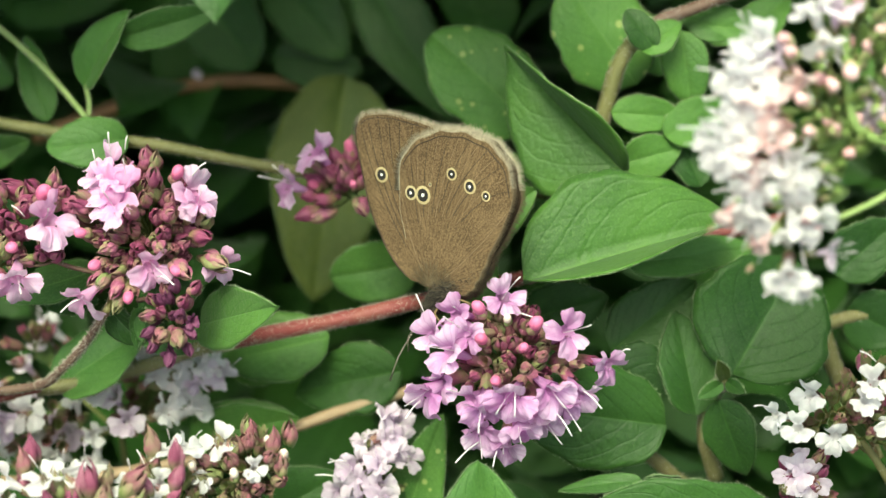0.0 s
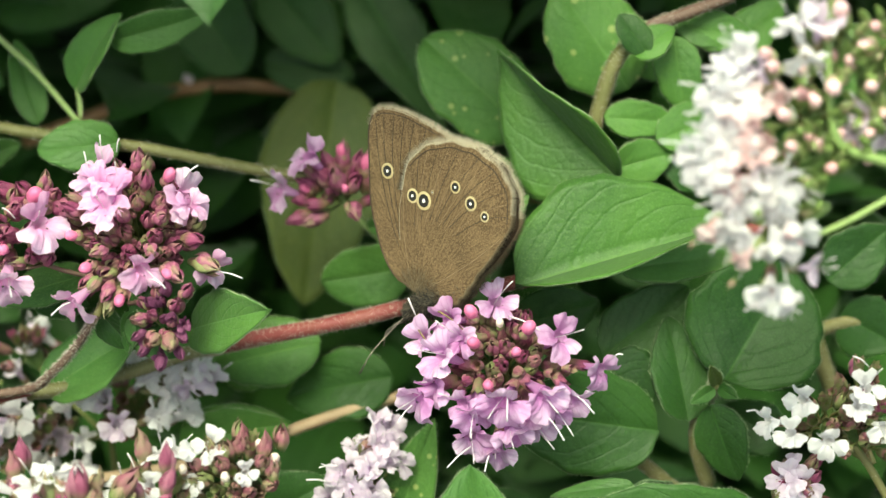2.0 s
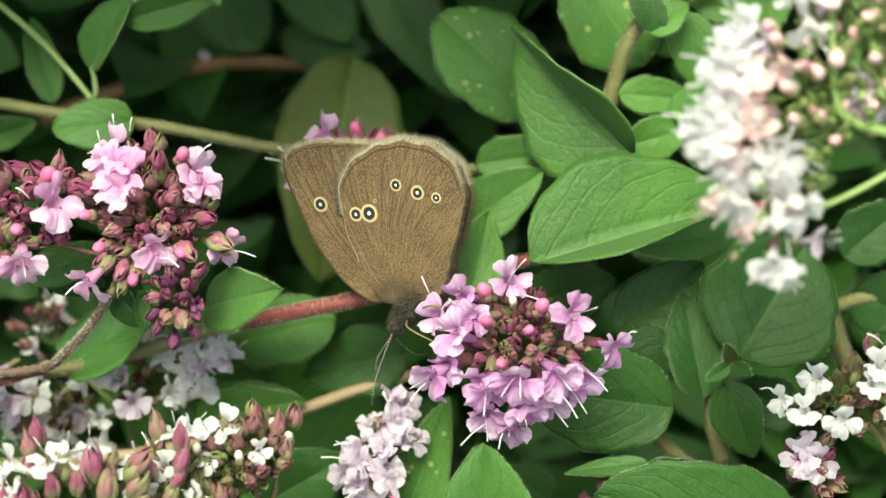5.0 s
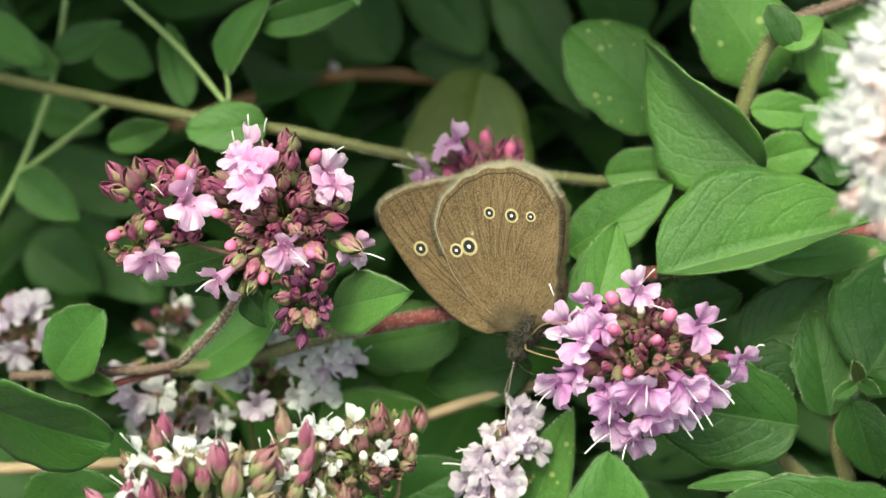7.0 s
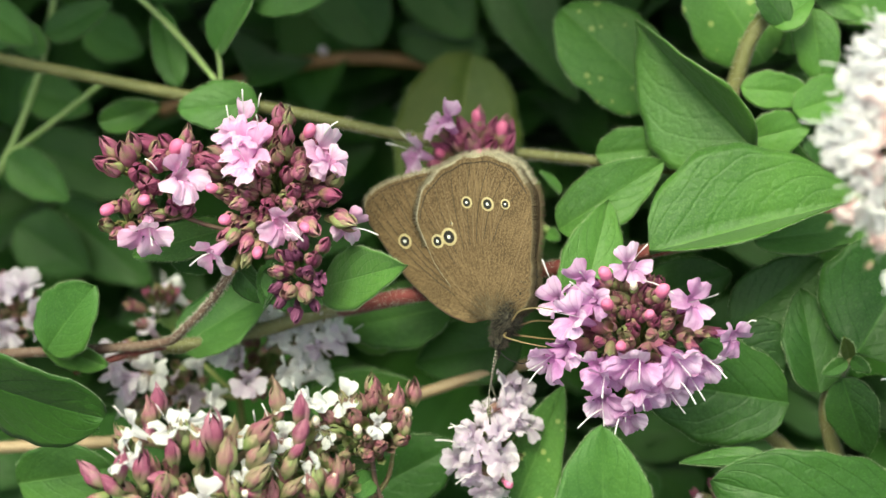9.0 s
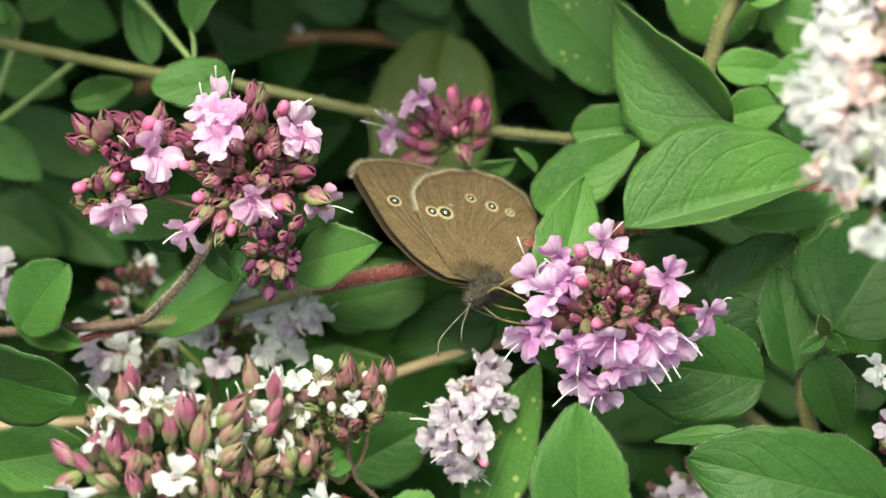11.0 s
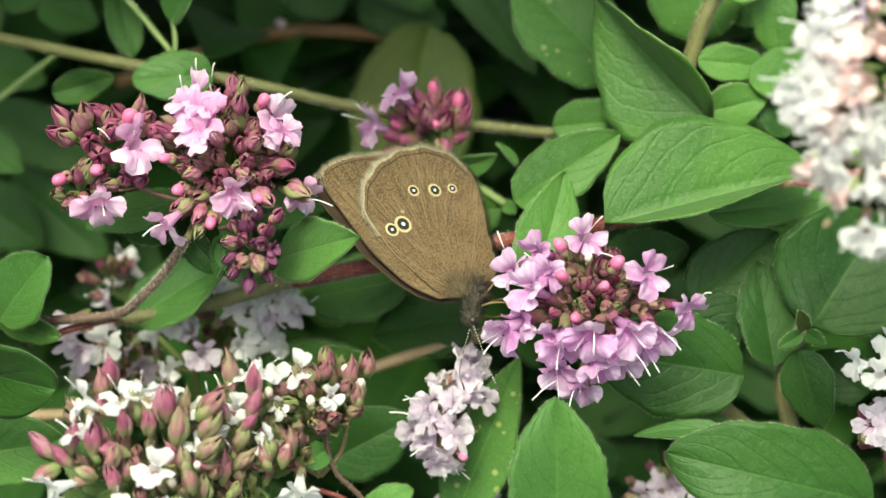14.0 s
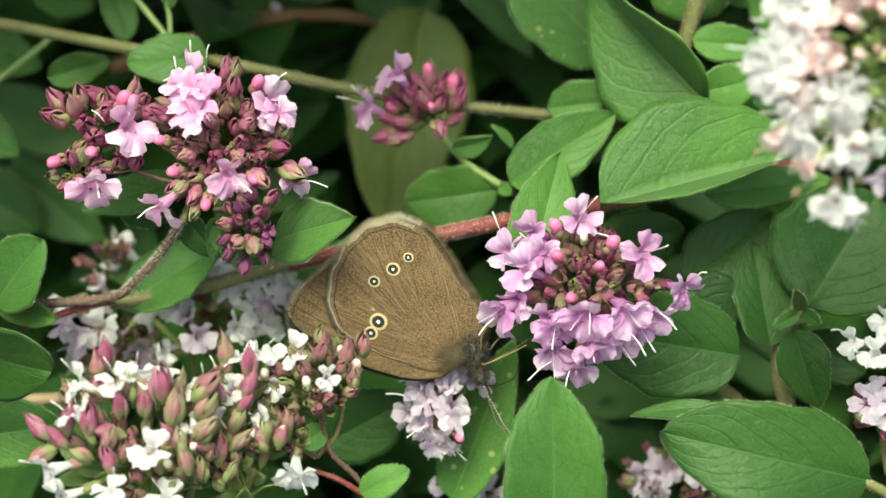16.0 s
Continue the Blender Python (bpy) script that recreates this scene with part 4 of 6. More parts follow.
filament(hb, (10.7, -13.8, 0), (12.9, -15.9, 2))
filament(hb, (7.6, -16.4, 1), (9.3, -18.9, 3))
filament(hb, (-1.6, -19.9, -1), (-4.4, -22.1, 1))
filament(hb, (15.5, -9.7, -3), (16.6, -9.3, -2))
filament(hb, (-8.5, -14.9, -1), (-10.2, -16.8, 1))
filament(hb, (2.8, -13.4, 3), (2.7, -16.5, 4))
filament(hb, (0.5, -21.1, -2), (0.0, -22.9, -1))

# the pink head on the forked stem
HA = (-41.2, 5.6, -3)
ha = head(HA, "pink oregano flower head with many purple bracts")
shoot(ha, [(-45.7, -3.7, 0), (-44.5, 0.1, -3), HA], 0.45, 0.4, STEM_OLIVE, 40, 32, "stalk")
dome(ha, HA, (8.0, 8.0, 4.5), 80, ["bract", "bract", "bract", "bract", "green_bract", "green_bract"], 2.6, rng)
for p, size, roll in (((-44.9, 13.5, 0), 5.6, 10), ((-43.4, 9.9, 3), 6.4, 0), ((-45.6, 11.0, 1), 5.2, 40), ((-35.3, 10.1, 1), 6.0, -40), ((-39.6, 2.0, 4), 5.2, -10), ((-32.3, 2.0, -1), 4.2, -60), ((-47.5, -1.7, 3), 5.4, 30)):
    blossom(ha, p, (Vector(outward(p, HA)) + Vector((rng.uniform(-0.35, 0.35), rng.uniform(-0.2, 0.35), 0))).normalized(), size * 1.05, roll, "rose", rng, 1)
for p, size in (((-40.2, 13.1, 1), 2.9), ((-46.4, 8.3, 2), 3.0), ((-39.4, 11.0, 2), 3.0), ((-41.5, 7.6, 3), 2.6), ((-38.0, 7.3, 2), 2.6), ((-35.1, 5.1, 1), 2.6), ((-33.9, 2.8, 0), 3.0), ((-36.9, 2.2, 2), 2.6), ((-43.1, 0.3, 3), 2.4), ((-43.8, 4.3, 3), 2.6), ((-38.8, 4.3, 3), 2.6)):
    body(ha, "bract", p, outward(p, HA), size, rng)
for p, size, roll in (((-44.9, 12.1, 2), 5.0, 70), ((-42.6, 11.6, 3), 5.0, -50), ((-43.6, 8.4, 4), 4.6, 20), ((-34.0, 9.2, 2), 4.4, -80)):
    blossom(ha, p, (Vector(outward(p, HA)) + Vector((0, 0.5, 0))).normalized(), size, roll, "rose", rng, 1)
for p in ((-45.0, 2.7, 4), (-41.8, -0.6, 4), (-46.7, 5.8, 2), (-37.2, 11.5, 1), (-37.3, 2.0, 3)):
    body(ha, "bud", p, outward(p, HA), 2.1, rng)
for p in ((-44.5, 0.9, 4), (-46.4, 9.3, 2), (-39.1, 12.7, 2), (-43.1, -1.5, 3)):
    body(ha, "green_bract", p, outward(p, HA), 2.2, rng)
filament(ha, (-31.7, 1.3, 0), (-28.3, 0.5, 0))
filament(ha, (-34.7, 12.3, 2), (-32.9, 13.8, 3))
filament(ha, (-42.6, 15.6, 2), (-42.1, 17.1, 3))
filament(ha, (-47.9, -1.9, 4), (-50.0, -3.4, 5))
filament(ha, (-38.5, 0.6, 5), (-37.0, 0.1, 6))

# its side cluster
HS = (-55.7, 5.3, 1)
hs = head(HS, "small pink cluster on a thin forked stalk")
shoot(hs, [(-44.5, 0.4, -3), (-49.0, 1.5, -1), (-51.8, 2.5, 0)], 0.3, 0.26, STEM_BROWN, 20, 33, "stalk")
shoot(hs, [(-51.8, 2.5, 0), (-53.0, 4.0, 1), (-53.7, 5.8, 1)], 0.22, 0.2, STEM_BROWN, 0, 34, "branch")
shoot(hs, [(-51.8, 2.5, 0), (-51.1, 4.3, 1), (-50.6, 5.9, 1)], 0.2, 0.2, STEM_BROWN, 0, 35, "branch")
shoot(hs, [(-51.8, 2.5, 0), (-53.3, 2.1, 1), (-55.0, 2.1, 1)], 0.2, 0.2, STEM_BROWN, 0, 36, "branch")
dome(hs, (-57.5, 7.7, 0), (3.6, 3.4, 2.6), 12, ["bract"], 2.9, rng)
dome(hs, (-52.4, 9.8, -1), (2.6, 2.2, 2.0), 6, ["bract"], 2.8, rng)
dome(hs, (-59.0, 2.3, 0), (3.0, 2.6, 2.2), 10, ["bract", "green_bract"], 2.5, rng)
dome(hs, (-52.8, 3.3, 0), (1.6, 2.0, 1.6), 3, ["bract"], 2.4, rng)
for p, size, roll in (((-51.5, 7.3, 4), 6.2, 0), ((-55.4, 1.0, 4), 6.0, 0)):
    blossom(hs, p, outward(p, HS), size, roll, "rose", rng, 1)
for p in ((-55.6, 4.7, 3), (-58.9, 3.7, 3), (-53.0, 9.1, 2)):
    body(hs, "bud", p, outward(p, HS), 2.5, rng)
filament(hs, (-54.2, 7.9, 4), (-55.5, 9.2, 5))

# a withered cluster under the pink head
HW = (-37.2, -4.3, 2)
hw = head(HW, "withered dark purple flower cluster")
shoot(hw, [(-41.9, -2.3, 0), (-39.7, -2.3, 1), HW], 0.3, 0.3, STEM_BROWN, 0, 37, "stalk")
dome(hw, HW, (3.0, 3.4, 2.2), 14, ["green_bract", "bract", "dry_bract", "dry_bract"], 1.8, rng)
for p, size, kind in [((-37.7, -5.6, 5), 2.3, 'green_bract'), ((-36.3, -6.0, 5), 2.4, 'green_bract'), ((-37.9, -3.7, 4), 2.0, 'bract'), ((-38.9, -4.1, 4), 2.0, 'bract'), ((-37.3, -8.0, 4), 2.0, 'dry_bract'), ((-36.3, -4.0, 4), 2.2, 'dry_bract'), ((-35.2, -5.8, 4), 2.0, 'dry_bract'), ((-38.8, -6.9, 4), 2.0, 'dry_bract'), ((-35.0, -1.7, 3), 2.2, 'bract'), ((-36.1, -3.0, 3), 2.2, 'bract'), ((-36.8, -1.5, 3), 2.2, 'dry_bract'), ((-39.1, -5.5, 4), 2.0, 'dry_bract'), ((-35.5, -7.2, 4), 2.0, 'dry_bract')]:
    body(hw, kind, p, outward(p, HW), size, rng)
for p, size in (((-34.6, -4.6, 5), 2.2), ((-39.2, -6.1, 5), 2.0), ((-37.4, -8.2, 5), 2.0)):
    blossom(hw, p, outward(p, HW), size, rng.uniform(0, 360), "dry", rng, 0, 0.4)
leaf(hw, (-41.8, -3.7, 0), (-33.7, -0.8, 1), 5.2, -20, 0.3, 0.1, LEAF_DARK_SHADED, 0.9)
leaf(hw, (-42.0, -4.0, 0), (-35.3, -8.5, 1), 5.0, 20, 0.3, 0.1, LEAF_DARK_SHADED, 0.9)
leaf(hw, (-40.6, -3.3, 0), (-42.1, -8.3, -1), 4.00, 40, 0.3, 0.1, LEAF_DARK_SHADED)

# the small pink head behind the butterfly
HC = (-18.4, 10.6, -25)
hc = head(HC, "small pink oregano flower head with purple bracts")
shoot(hc, [(-8.7, 1.6, -26), (-12.1, 3.7, -26), (-15.1, 6.5, -26), HC], 0.5, 0.44, STEM_GREEN, 60, 38, "stalk")
dome(hc, HC, (3.6, 3.0, 2.6), 14, ["bract", "bract", "cup"], 2.5, rng)
for p, deg, face, size in [((-21.6, 15.3, -18), 128, 0.62, 5.4), ((-25.3, 11.3, -20), 160, 0.5, 5.0)]:
    blossom(hc, p, towards(deg, face), size, 0, "pink", rng, 2)
for p, deg, face, size in [((-18.0, 13.5, -23), 85, 0.4, 3.0), ((-16.7, 12.7, -23), 70, 0.3, 2.8), ((-19.1, 13.2, -22), 110, 0.4, 2.8), ((-20.8, 10.9, -22), 150, 0.5, 2.8), ((-21.7, 9.7, -22), 170, 0.5, 2.6), ((-19.8, 9.3, -21), 180, 0.6, 2.8), ((-21.7, 8.2, -22), 195, 0.4, 2.4), ((-18.1, 11.3, -20), 100, 0.8, 3.0), ((-16.9, 10.7, -20), 60, 0.7, 2.8), ((-16.9, 9.6, -20), 300, 0.8, 2.8), ((-19.9, 8.2, -22), 200, 0.3, 2.8), ((-15.3, 12.0, -22), 75, 0.4, 3.0), ((-14.5, 12.4, -23), 80, 0.2, 3.2), ((-15.0, 10.6, -22), 60, 0.5, 2.8), ((-15.9, 9.4, -22), 20, 0.5, 2.4), ((-19.3, 11.7, -21), 130, 0.7, 2.8), ((-20.2, 12.3, -22), 140, 0.5, 2.6)]:
    body(hc, "bract", p, towards(deg, face), size, rng)
for p, deg, face, size in [((-17.8, 14.5, -22), 95, 0.3, 2.0), ((-15.0, 12.5, -21), 80, 0.4, 2.4), ((-21.5, 10.8, -21), 150, 0.6, 1.8), ((-17.3, 10.7, -19), 90, 0.9, 1.8)]:
    body(hc, "bud", p, towards(deg, face), size, rng)
leaf(hc, (-15.0, 6.4, -25), (-9.7, 8.0, -24), 3.23, 40, 0.35, 0.3, LEAF_PALE)
leaf(hc, (-7.2, 6.4, -24), (-9.9, 9.3, -23), 1.76, 60, 0.35, 0.2, LEAF_PALE)
leaf(hc, (-8.7, 1.5, -26), (-7.2, 0.3, -25), 1.76, 0, 0.35, 0.2, LEAF_PALE)
leaf(hc, (-9.1, 1.1, -27), (-21.3, -0.8, -26), 8.14, -12, 0.12, 0.1, LEAF, 0.55)

# the white head low in front
HD = (-45.3, -29.6, 9)
HD_FOOT = (-45.6, -37.9, 0)
hd = head(HD, "white oregano flower head with rosy green calyces")
shoot(hd, [(-45.7, -45.3, -4), (-45.6, -37.9, 0), HD], 0.6, 0.5, STEM_OLIVE, 40, 39, "stalk")
for c, r, n in (((-54.1, -26.5, 6), (4, 4.4, 3), 5), ((-56.8, -30.3, 8), (3.4, 3.4, 3), 4), ((-45.5, -25.1, 6), (4.6, 3.6, 3), 6), ((-50.3, -30.2, 8), (5, 4, 3), 7), ((-43.5, -29.6, 7), (5, 4.6, 3), 8), ((-37.9, -25.2, 5), (4.4, 5, 3), 14),
                ((-34.6, -28.4, 5), (4.4, 3.6, 3), 10), ((-47.8, -34.8, 8), (6, 4, 3), 15), ((-37.2, -33.7, 5), (6, 4, 3), 15)):
    spray(hd, HD_FOOT, [dome(hd, c, r, n, ["green_bract", "green_bract", "green_cup"], 2.3, rng, (0, 1, 0.9), crowd=0.9)], rng, 5)
for p, deg, face, size in [((-54.7, -22.3, 12), 150, 0.4, 4.2), ((-50.4, -22.2, 12), 95, 0.45, 4.2), ((-48.6, -21.7, 11), 75, 0.45, 4.0), ((-46.2, -21.5, 11), 85, 0.25, 4.0), ((-54.7, -25.5, 14), 115, 0.3, 4.2), ((-46.3, -29.7, 14), 100, 0.75, 4.4), ((-57.0, -31.6, 15), 195, 0.5, 4.4), ((-41.4, -23.1, 10), 110, 0.5, 3.8), ((-40.6, -25.0, 10), 290, 0.5, 3.6), ((-37.1, -19.4, 8), 105, 0.4, 3.6), ((-35.2, -19.0, 8), 60, 0.4, 3.4), ((-38.1, -22.8, 9), 90, 0.93, 3.0), ((-34.2, -26.5, 10), 160, 0.6, 3.4), ((-55.8, -34.8, 14), 200, 0.6, 4.4), ((-45.0, -35.2, 12), 90, 0.6, 4.0), ((-50.9, -34.2, 14), 100, 0.5, 3.6), ((-42.3, -27.5, 12), 100, 0.5, 2.2), ((-30.7, -32.1, 9), 275, 0.75, 4.6)]:
    blossom(hd, p, towards(deg, face), size * 1.12, rng.uniform(-25, 25), "white", rng, 1)
for p, deg, size in [((-52.5, -21.2, 9), 100, 2.5), ((-52.6, -24.1, 10), 110, 2.3), ((-50.0, -26.3, 12), 100, 2.2), ((-49.7, -28.3, 12), 170, 2.2), ((-48.0, -26.2, 11), 80, 2.6), ((-45.6, -24.7, 12), 85, 2.9), ((-42.0, -24.1, 12), 45, 2.9), ((-41.7, -26.2, 12), 40, 2.6), ((-44.4, -27.0, 12), 80, 2.5), ((-58.0, -28.7, 13), 115, 2.5), ((-56.3, -28.1, 13), 90, 2.3), ((-55.8, -29.6, 13), 120, 2.1), ((-53.8, -28.3, 13), 80, 2.5), ((-53.0, -31.1, 13), 150, 2.2), ((-51.8, -29.8, 13), 70, 2.3), ((-50.8, -32.3, 13), 100, 2.0), ((-43.0, -30.4, 12), 85, 2.5), ((-41.8, -28.7, 12), 60, 2.2), ((-44.0, -29.1, 12), 110, 2.2), ((-36.0, -21.7, 9), 75, 2.6), ((-36.4, -23.9, 10), 80, 2.1), ((-38.8, -24.4, 10), 100, 2.0), ((-37.2, -25.6, 10), 40, 2.0), ((-39.8, -29.5, 11), 170, 2.0), ((-53.1, -22.0, 10), 110, 2.2), ((-49.1, -24.5, 11), 95, 2.2), ((-57.1, -29.5, 13), 190, 2.0), ((-47.0, -24.8, 11), 100, 2.2), ((-50.8, -24.8, 11), 80, 2.2), ((-45.0, -31.1, 12), 150, 2.0), ((-42.3, -32.4, 12), 100, 2.0)]:
    body(hd, rng.choice(("rose_bract", "rose_bract", "rose_bract", "green_bract")), p, towards(deg + rng.uniform(-15, 15), 0.4), size * 1.16, rng)
for p, deg, size in [((-44.1, -23.5, 10), 70, 2.2), ((-43.9, -25.3, 12), 95, 2.4), ((-38.6, -20.5, 8), 100, 2.6), ((-39.0, -21.5, 8), 80, 2.4), ((-40.1, -28.3, 9), 120, 2.6), ((-38.1, -27.6, 9), 60, 2.4), ((-33.4, -28.8, 10), 90, 2.4), ((-32.7, -29.5, 10), 60, 2.2), ((-33.8, -30.0, 10), 110, 2.2), ((-31.5, -28.0, 9), 80, 2.2), ((-41.5, -31.1, 9), 100, 2.6), ((-39.6, -31.8, 8), 80, 2.6), ((-38.2, -30.1, 8), 60, 2.4), ((-47.5, -32.1, 10), 100, 2.2), ((-48.9, -30.7, 10), 120, 2.2), ((-41.5, -33.8, 9), 90, 2.4), ((-38.9, -33.9, 8), 70, 2.4), ((-43.7, -34.0, 10), 100, 2.4), ((-54.9, -30.7, 11), 120, 2.2), ((-50.4, -31.3, 11), 90, 2.2), ((-52.7, -28.4, 10), 100, 2.2)]:
    body(hd, "green_bract", p, towards(deg + rng.uniform(-15, 15), 0.4), size, rng)
for p in ((-44.4, -31.7, 13), (-31.9, -28.1, 9), (-41.9, -29.9, 11)):
    body(hd, "cream", p, (0, 0.6, 1), 1.6, rng)
filament(hd, (-38.3, -19.9, 7), (-39.3, -16.7, 8))
filament(hd, (-40.1, -21.2, 7), (-40.8, -19.2, 8))
filament(hd, (-55.4, -26.4, 13), (-57.8, -24.1, 14))
HE = (-28.7, -22.6, 4)
he = head(HE, "budding white oregano head on a thin stalk")
shoot(he, [(-21.5, -37.8, -2), (-25.0, -33.5, 0), (-27.8, -30.0, 2), HE], 0.32, 0.3, STEM_BROWN, 60, 40, "stalk")
shoot(he, [(-22.5, -37.1, -2), (-26.7, -34.2, 0), (-30.6, -32.8, 1)], 0.36, 0.3, STEM_RED, 40, 41, "stalk")
dome(he, HE, (5.6, 4.4, 3), 44, ["green_bract", "green_bract", "green_cup"], 2.1, rng, (0, 0.6, 1))
spray(he, (-29.3, -31.5, 1), [dome(he, (-32.8, -29.1, 5), (3, 3, 3), 14, ["green_bract", "green_cup"], 2.0, rng, (0, 0.6, 1)), (-28.9, -25.4, 2), (-25.9, -23.3, 2), (-31.2, -23.4, 2)], rng, 3)
leaf(he, (-28.2, -28.0, 2), (-30.9, -29.9, 4), 3.23, 0, 0.2, 0.2, LEAF_PALE, 0.5)
for p, size, roll in (((-31.4, -18.7, 6), 4.4, 0), ((-27.3, -21.5, 8), 2.8, 0), ((-33.2, -22.5, 7), 3.2, 0)):
    blossom(he, p, outward(p, HE), size, roll, "white", rng, 1)
for p in ((-29.5, -23.0, 8), (-25.8, -19.3, 6), (-24.0, -21.2, 6), (-34.5, -22.1, 7)):
    body(he, "cream", p, (0, 0.8, 0.8), 1.6, rng)
for p in ((-25.3, -20.4, 6), (-23.6, -19.5, 5), (-30.1, -20.8, 6), (-24.5, -23.0, 6)):
    body(he, "green_bract", p, (0.1, 1, 0.6), 2.4, rng)

# pale heads out of the sharp range
HF = (-50.2, -17.3, -29)
hf = head(HF, "pale lilac oregano flowers low in the shade")
for c, r, n in (((-59.8, -19.3, -24), (6, 7, 4), 14), ((-47.1, -16.5, -29), (7, 6, 4), 22), ((-41.3, -13.5, -31), (5, 4, 4), 10), ((-61.5, -9.9, -31), (3, 3, 3), 6)):
    dome(hf, c, r, n, ["green_cup", "cup", "green_bract"], 2.4, rng)
for i, p in enumerate(((-62.8, -17.9, -19), (-64.1, -22.2, -26), (-60.0, -17.2, -20), (-61.2, -8.4, -33), (-59.6, -7.6, -33), (-55.9, -20.1, -25), (-52.4, -23.8, -25), (-47.0, -18.3, -18), (-43.9, -12.9, -19), (-40.9, -14.3, -19), (-39.6, -11.4, -20), (-36.6, -11.4, -20), (-38.8, -17.2, -20), (-42.2, -17.1, -18),
                       (-49.6, -14.3, -18), (-45.7, -10.0, -21), (-35.3, -12.9, -21), (-64.9, -16.9, -20), (-62.2, -23.3, -26))):
    blossom(hf, p, (Vector(outward(p, HF, 0.5)) + Vector((rng.uniform(-0.5, 0.5), rng.uniform(-0.3, 0.5), 0))).normalized(), 5.0 * rng.uniform(0.8, 1.1), rng.uniform(-90, 90), rng.choice(("white", "white", "pale")), rng, 2, rng.uniform(0.6, 1))
for p in ((-63.5, -19.5, -22), (-61.0, -15.0, -22), (-58.0, -18.5, -23), (-62.0, -12.0, -28), (-54.0, -16.5, -21), (-42.5, -11.0, -20), (-38.0, -13.5, -19), (-57.0, -22.5, -24), (-52.0, -20.5, -21), (-65.5, -14.5, -23), (-48.5, -15.5, -19), (-60.5, -21.5, -23)):
    blossom(hf, p, towards(rng.uniform(0, 360), rng.uniform(0.4, 0.9)), rng.uniform(3.2, 4.4), rng.uniform(-90, 90), rng.choice(("white", "pale")), rng, 3, rng.uniform(0.5, 0.9))
shoot(hf, [(-49.6, -34.5, -39), (-50.5, -26.3, -35), (-50.5, -19.7, -31)], 0.5, 0.4, STEM_OLIVE, 0, 51, "stalk")
spray(hf, (-50.7, -21.4, -32), [(-61.4, -19.9, -31), (-47.5, -16.6, -31), (-41.6, -14.4, -33), (-61.2, -10.8, -33)], rng, 2)
HG = (-79.7, -9.9, -26)
hg = head(HG, "pale lilac oregano flowers beside a round leaf")
dome(hg, HG, (5, 5, 3), 14, ["green_cup", "cup"], 2.2, rng)
for p in ((-81.1, -7.5, -23), (-78.0, -6.7, -23), (-80.3, -12.0, -23), (-76.4, -10.9, -23), (-83.3, -9.8, -23)):
    blossom(hg, p, outward(p, HG, 0.5), 5.4, rng.uniform(0, 360), "pale", rng, 1)
shoot(hg, [(-81.2, -23.5, -34), (-80.4, -17.0, -30), HG], 0.5, 0.4, STEM_OLIVE, 0, 52, "stalk")
HH = (-14.7, -25.2, -15)
hh = head(HH, "pale lilac oregano head low in the clump")
shoot(hh, [(-12.4, -39.3, -23), (-13.0, -31.6, -19), HH], 0.5, 0.4, STEM_OLIVE, 0, 42, "stalk")
dome(hh, HH, (3.6, 4.6, 2.6), 14, ["light_cup", "green_cup", "light_cup"], 2.0, rng)
for p in ((-13.9, -18.7, -13), (-12.1, -21.1, -12), (-15.6, -21.2, -12), (-17.6, -23.2, -11), (-13.4, -23.8, -10), (-11.2, -23.9, -12), (-16.5, -26.0, -11), (-14.0, -26.9, -10), (-17.3, -28.2, -12), (-15.5, -29.9, -12), (-12.8, -19.8, -13), (-18.8, -26.5, -13)):
    for _ in range(2):
        q = Vector(p) + Vector((rng.uniform(-1.1, 1.1), rng.uniform(-1.1, 1.1), rng.uniform(-2, 1)))
        d = (Vector(outward(p, HH, 0.1)) + Vector((rng.uniform(-0.8, 0.8), rng.uniform(-0.5, 0.8), 0))).normalized()
        blossom(hh, tuple(q), d, rng.uniform(3.3, 4.5), rng.uniform(0, 360), "pale", rng, 3, rng.uniform(0.4, 1))
for p, q in (((-19.0, -25.3, -11), (-22.1, -24.7, -10)), ((-17.9, -23.1, -10), (-20.4, -23.1, -9)), ((-13.5, -19.0, -11), (-14.3, -16.7, -10)), ((-17.1, -28.7, -10), (-19.4, -30.0, -9))):
    filament(hh, p, q)
body(hh, "bud", (-13.5, -29.3, -11), (0.4, -0.4, 1), 1.7, rng)
HI = (-12.4, -37.3, -24)
hi = head(HI, "pale lilac oregano flowers deep in the clump")
dome(hi, HI, (4, 3, 3), 10, ["green_cup", "cup"], 2.2, rng)
for p in ((-14.5, -37.4, -22), (-11.6, -36.3, -22), (-9.8, -38.1, -22)):
    blossom(hi, p, outward(p, HI, 0.5), 4.8, rng.uniform(0, 360), "pale", rng, 1)
shoot(hi, [(-12.0, -48.4, -34), (-12.2, -42.4, -29), HI], 0.5, 0.4, STEM_OLIVE, 0, 53, "stalk")
HJ = (16.1, -35.6, -26)
hj = head(HJ, "pale oregano flowers in deep shade")
dome(hj, HJ, (9, 4, 3), 30, ["green_cup", "cup", "green_bract"], 2.2, rng)
for p in ((10.2, -36.2, -24), (13.1, -34.7, -24), (11.6, -37.6, -24), (17.6, -34.7, -22), (20.9, -36.1, -22), (19.5, -33.7, -23), (23.0, -37.5, -22)):
    blossom(hj, p, outward(p, HJ, 0.5), 4.8, rng.uniform(0, 360), "pale", rng, 1)

shoot(hj, [(18.4, -48.1, -36), (17.2, -41.2, -30), HJ], 0.5, 0.4, STEM_OLIVE, 0, 54, "stalk")

# the white head at the far side, low
HK = (40.2, -17.1, -2)
hk = head(HK, "white oregano flower head with green-rosy calyces")
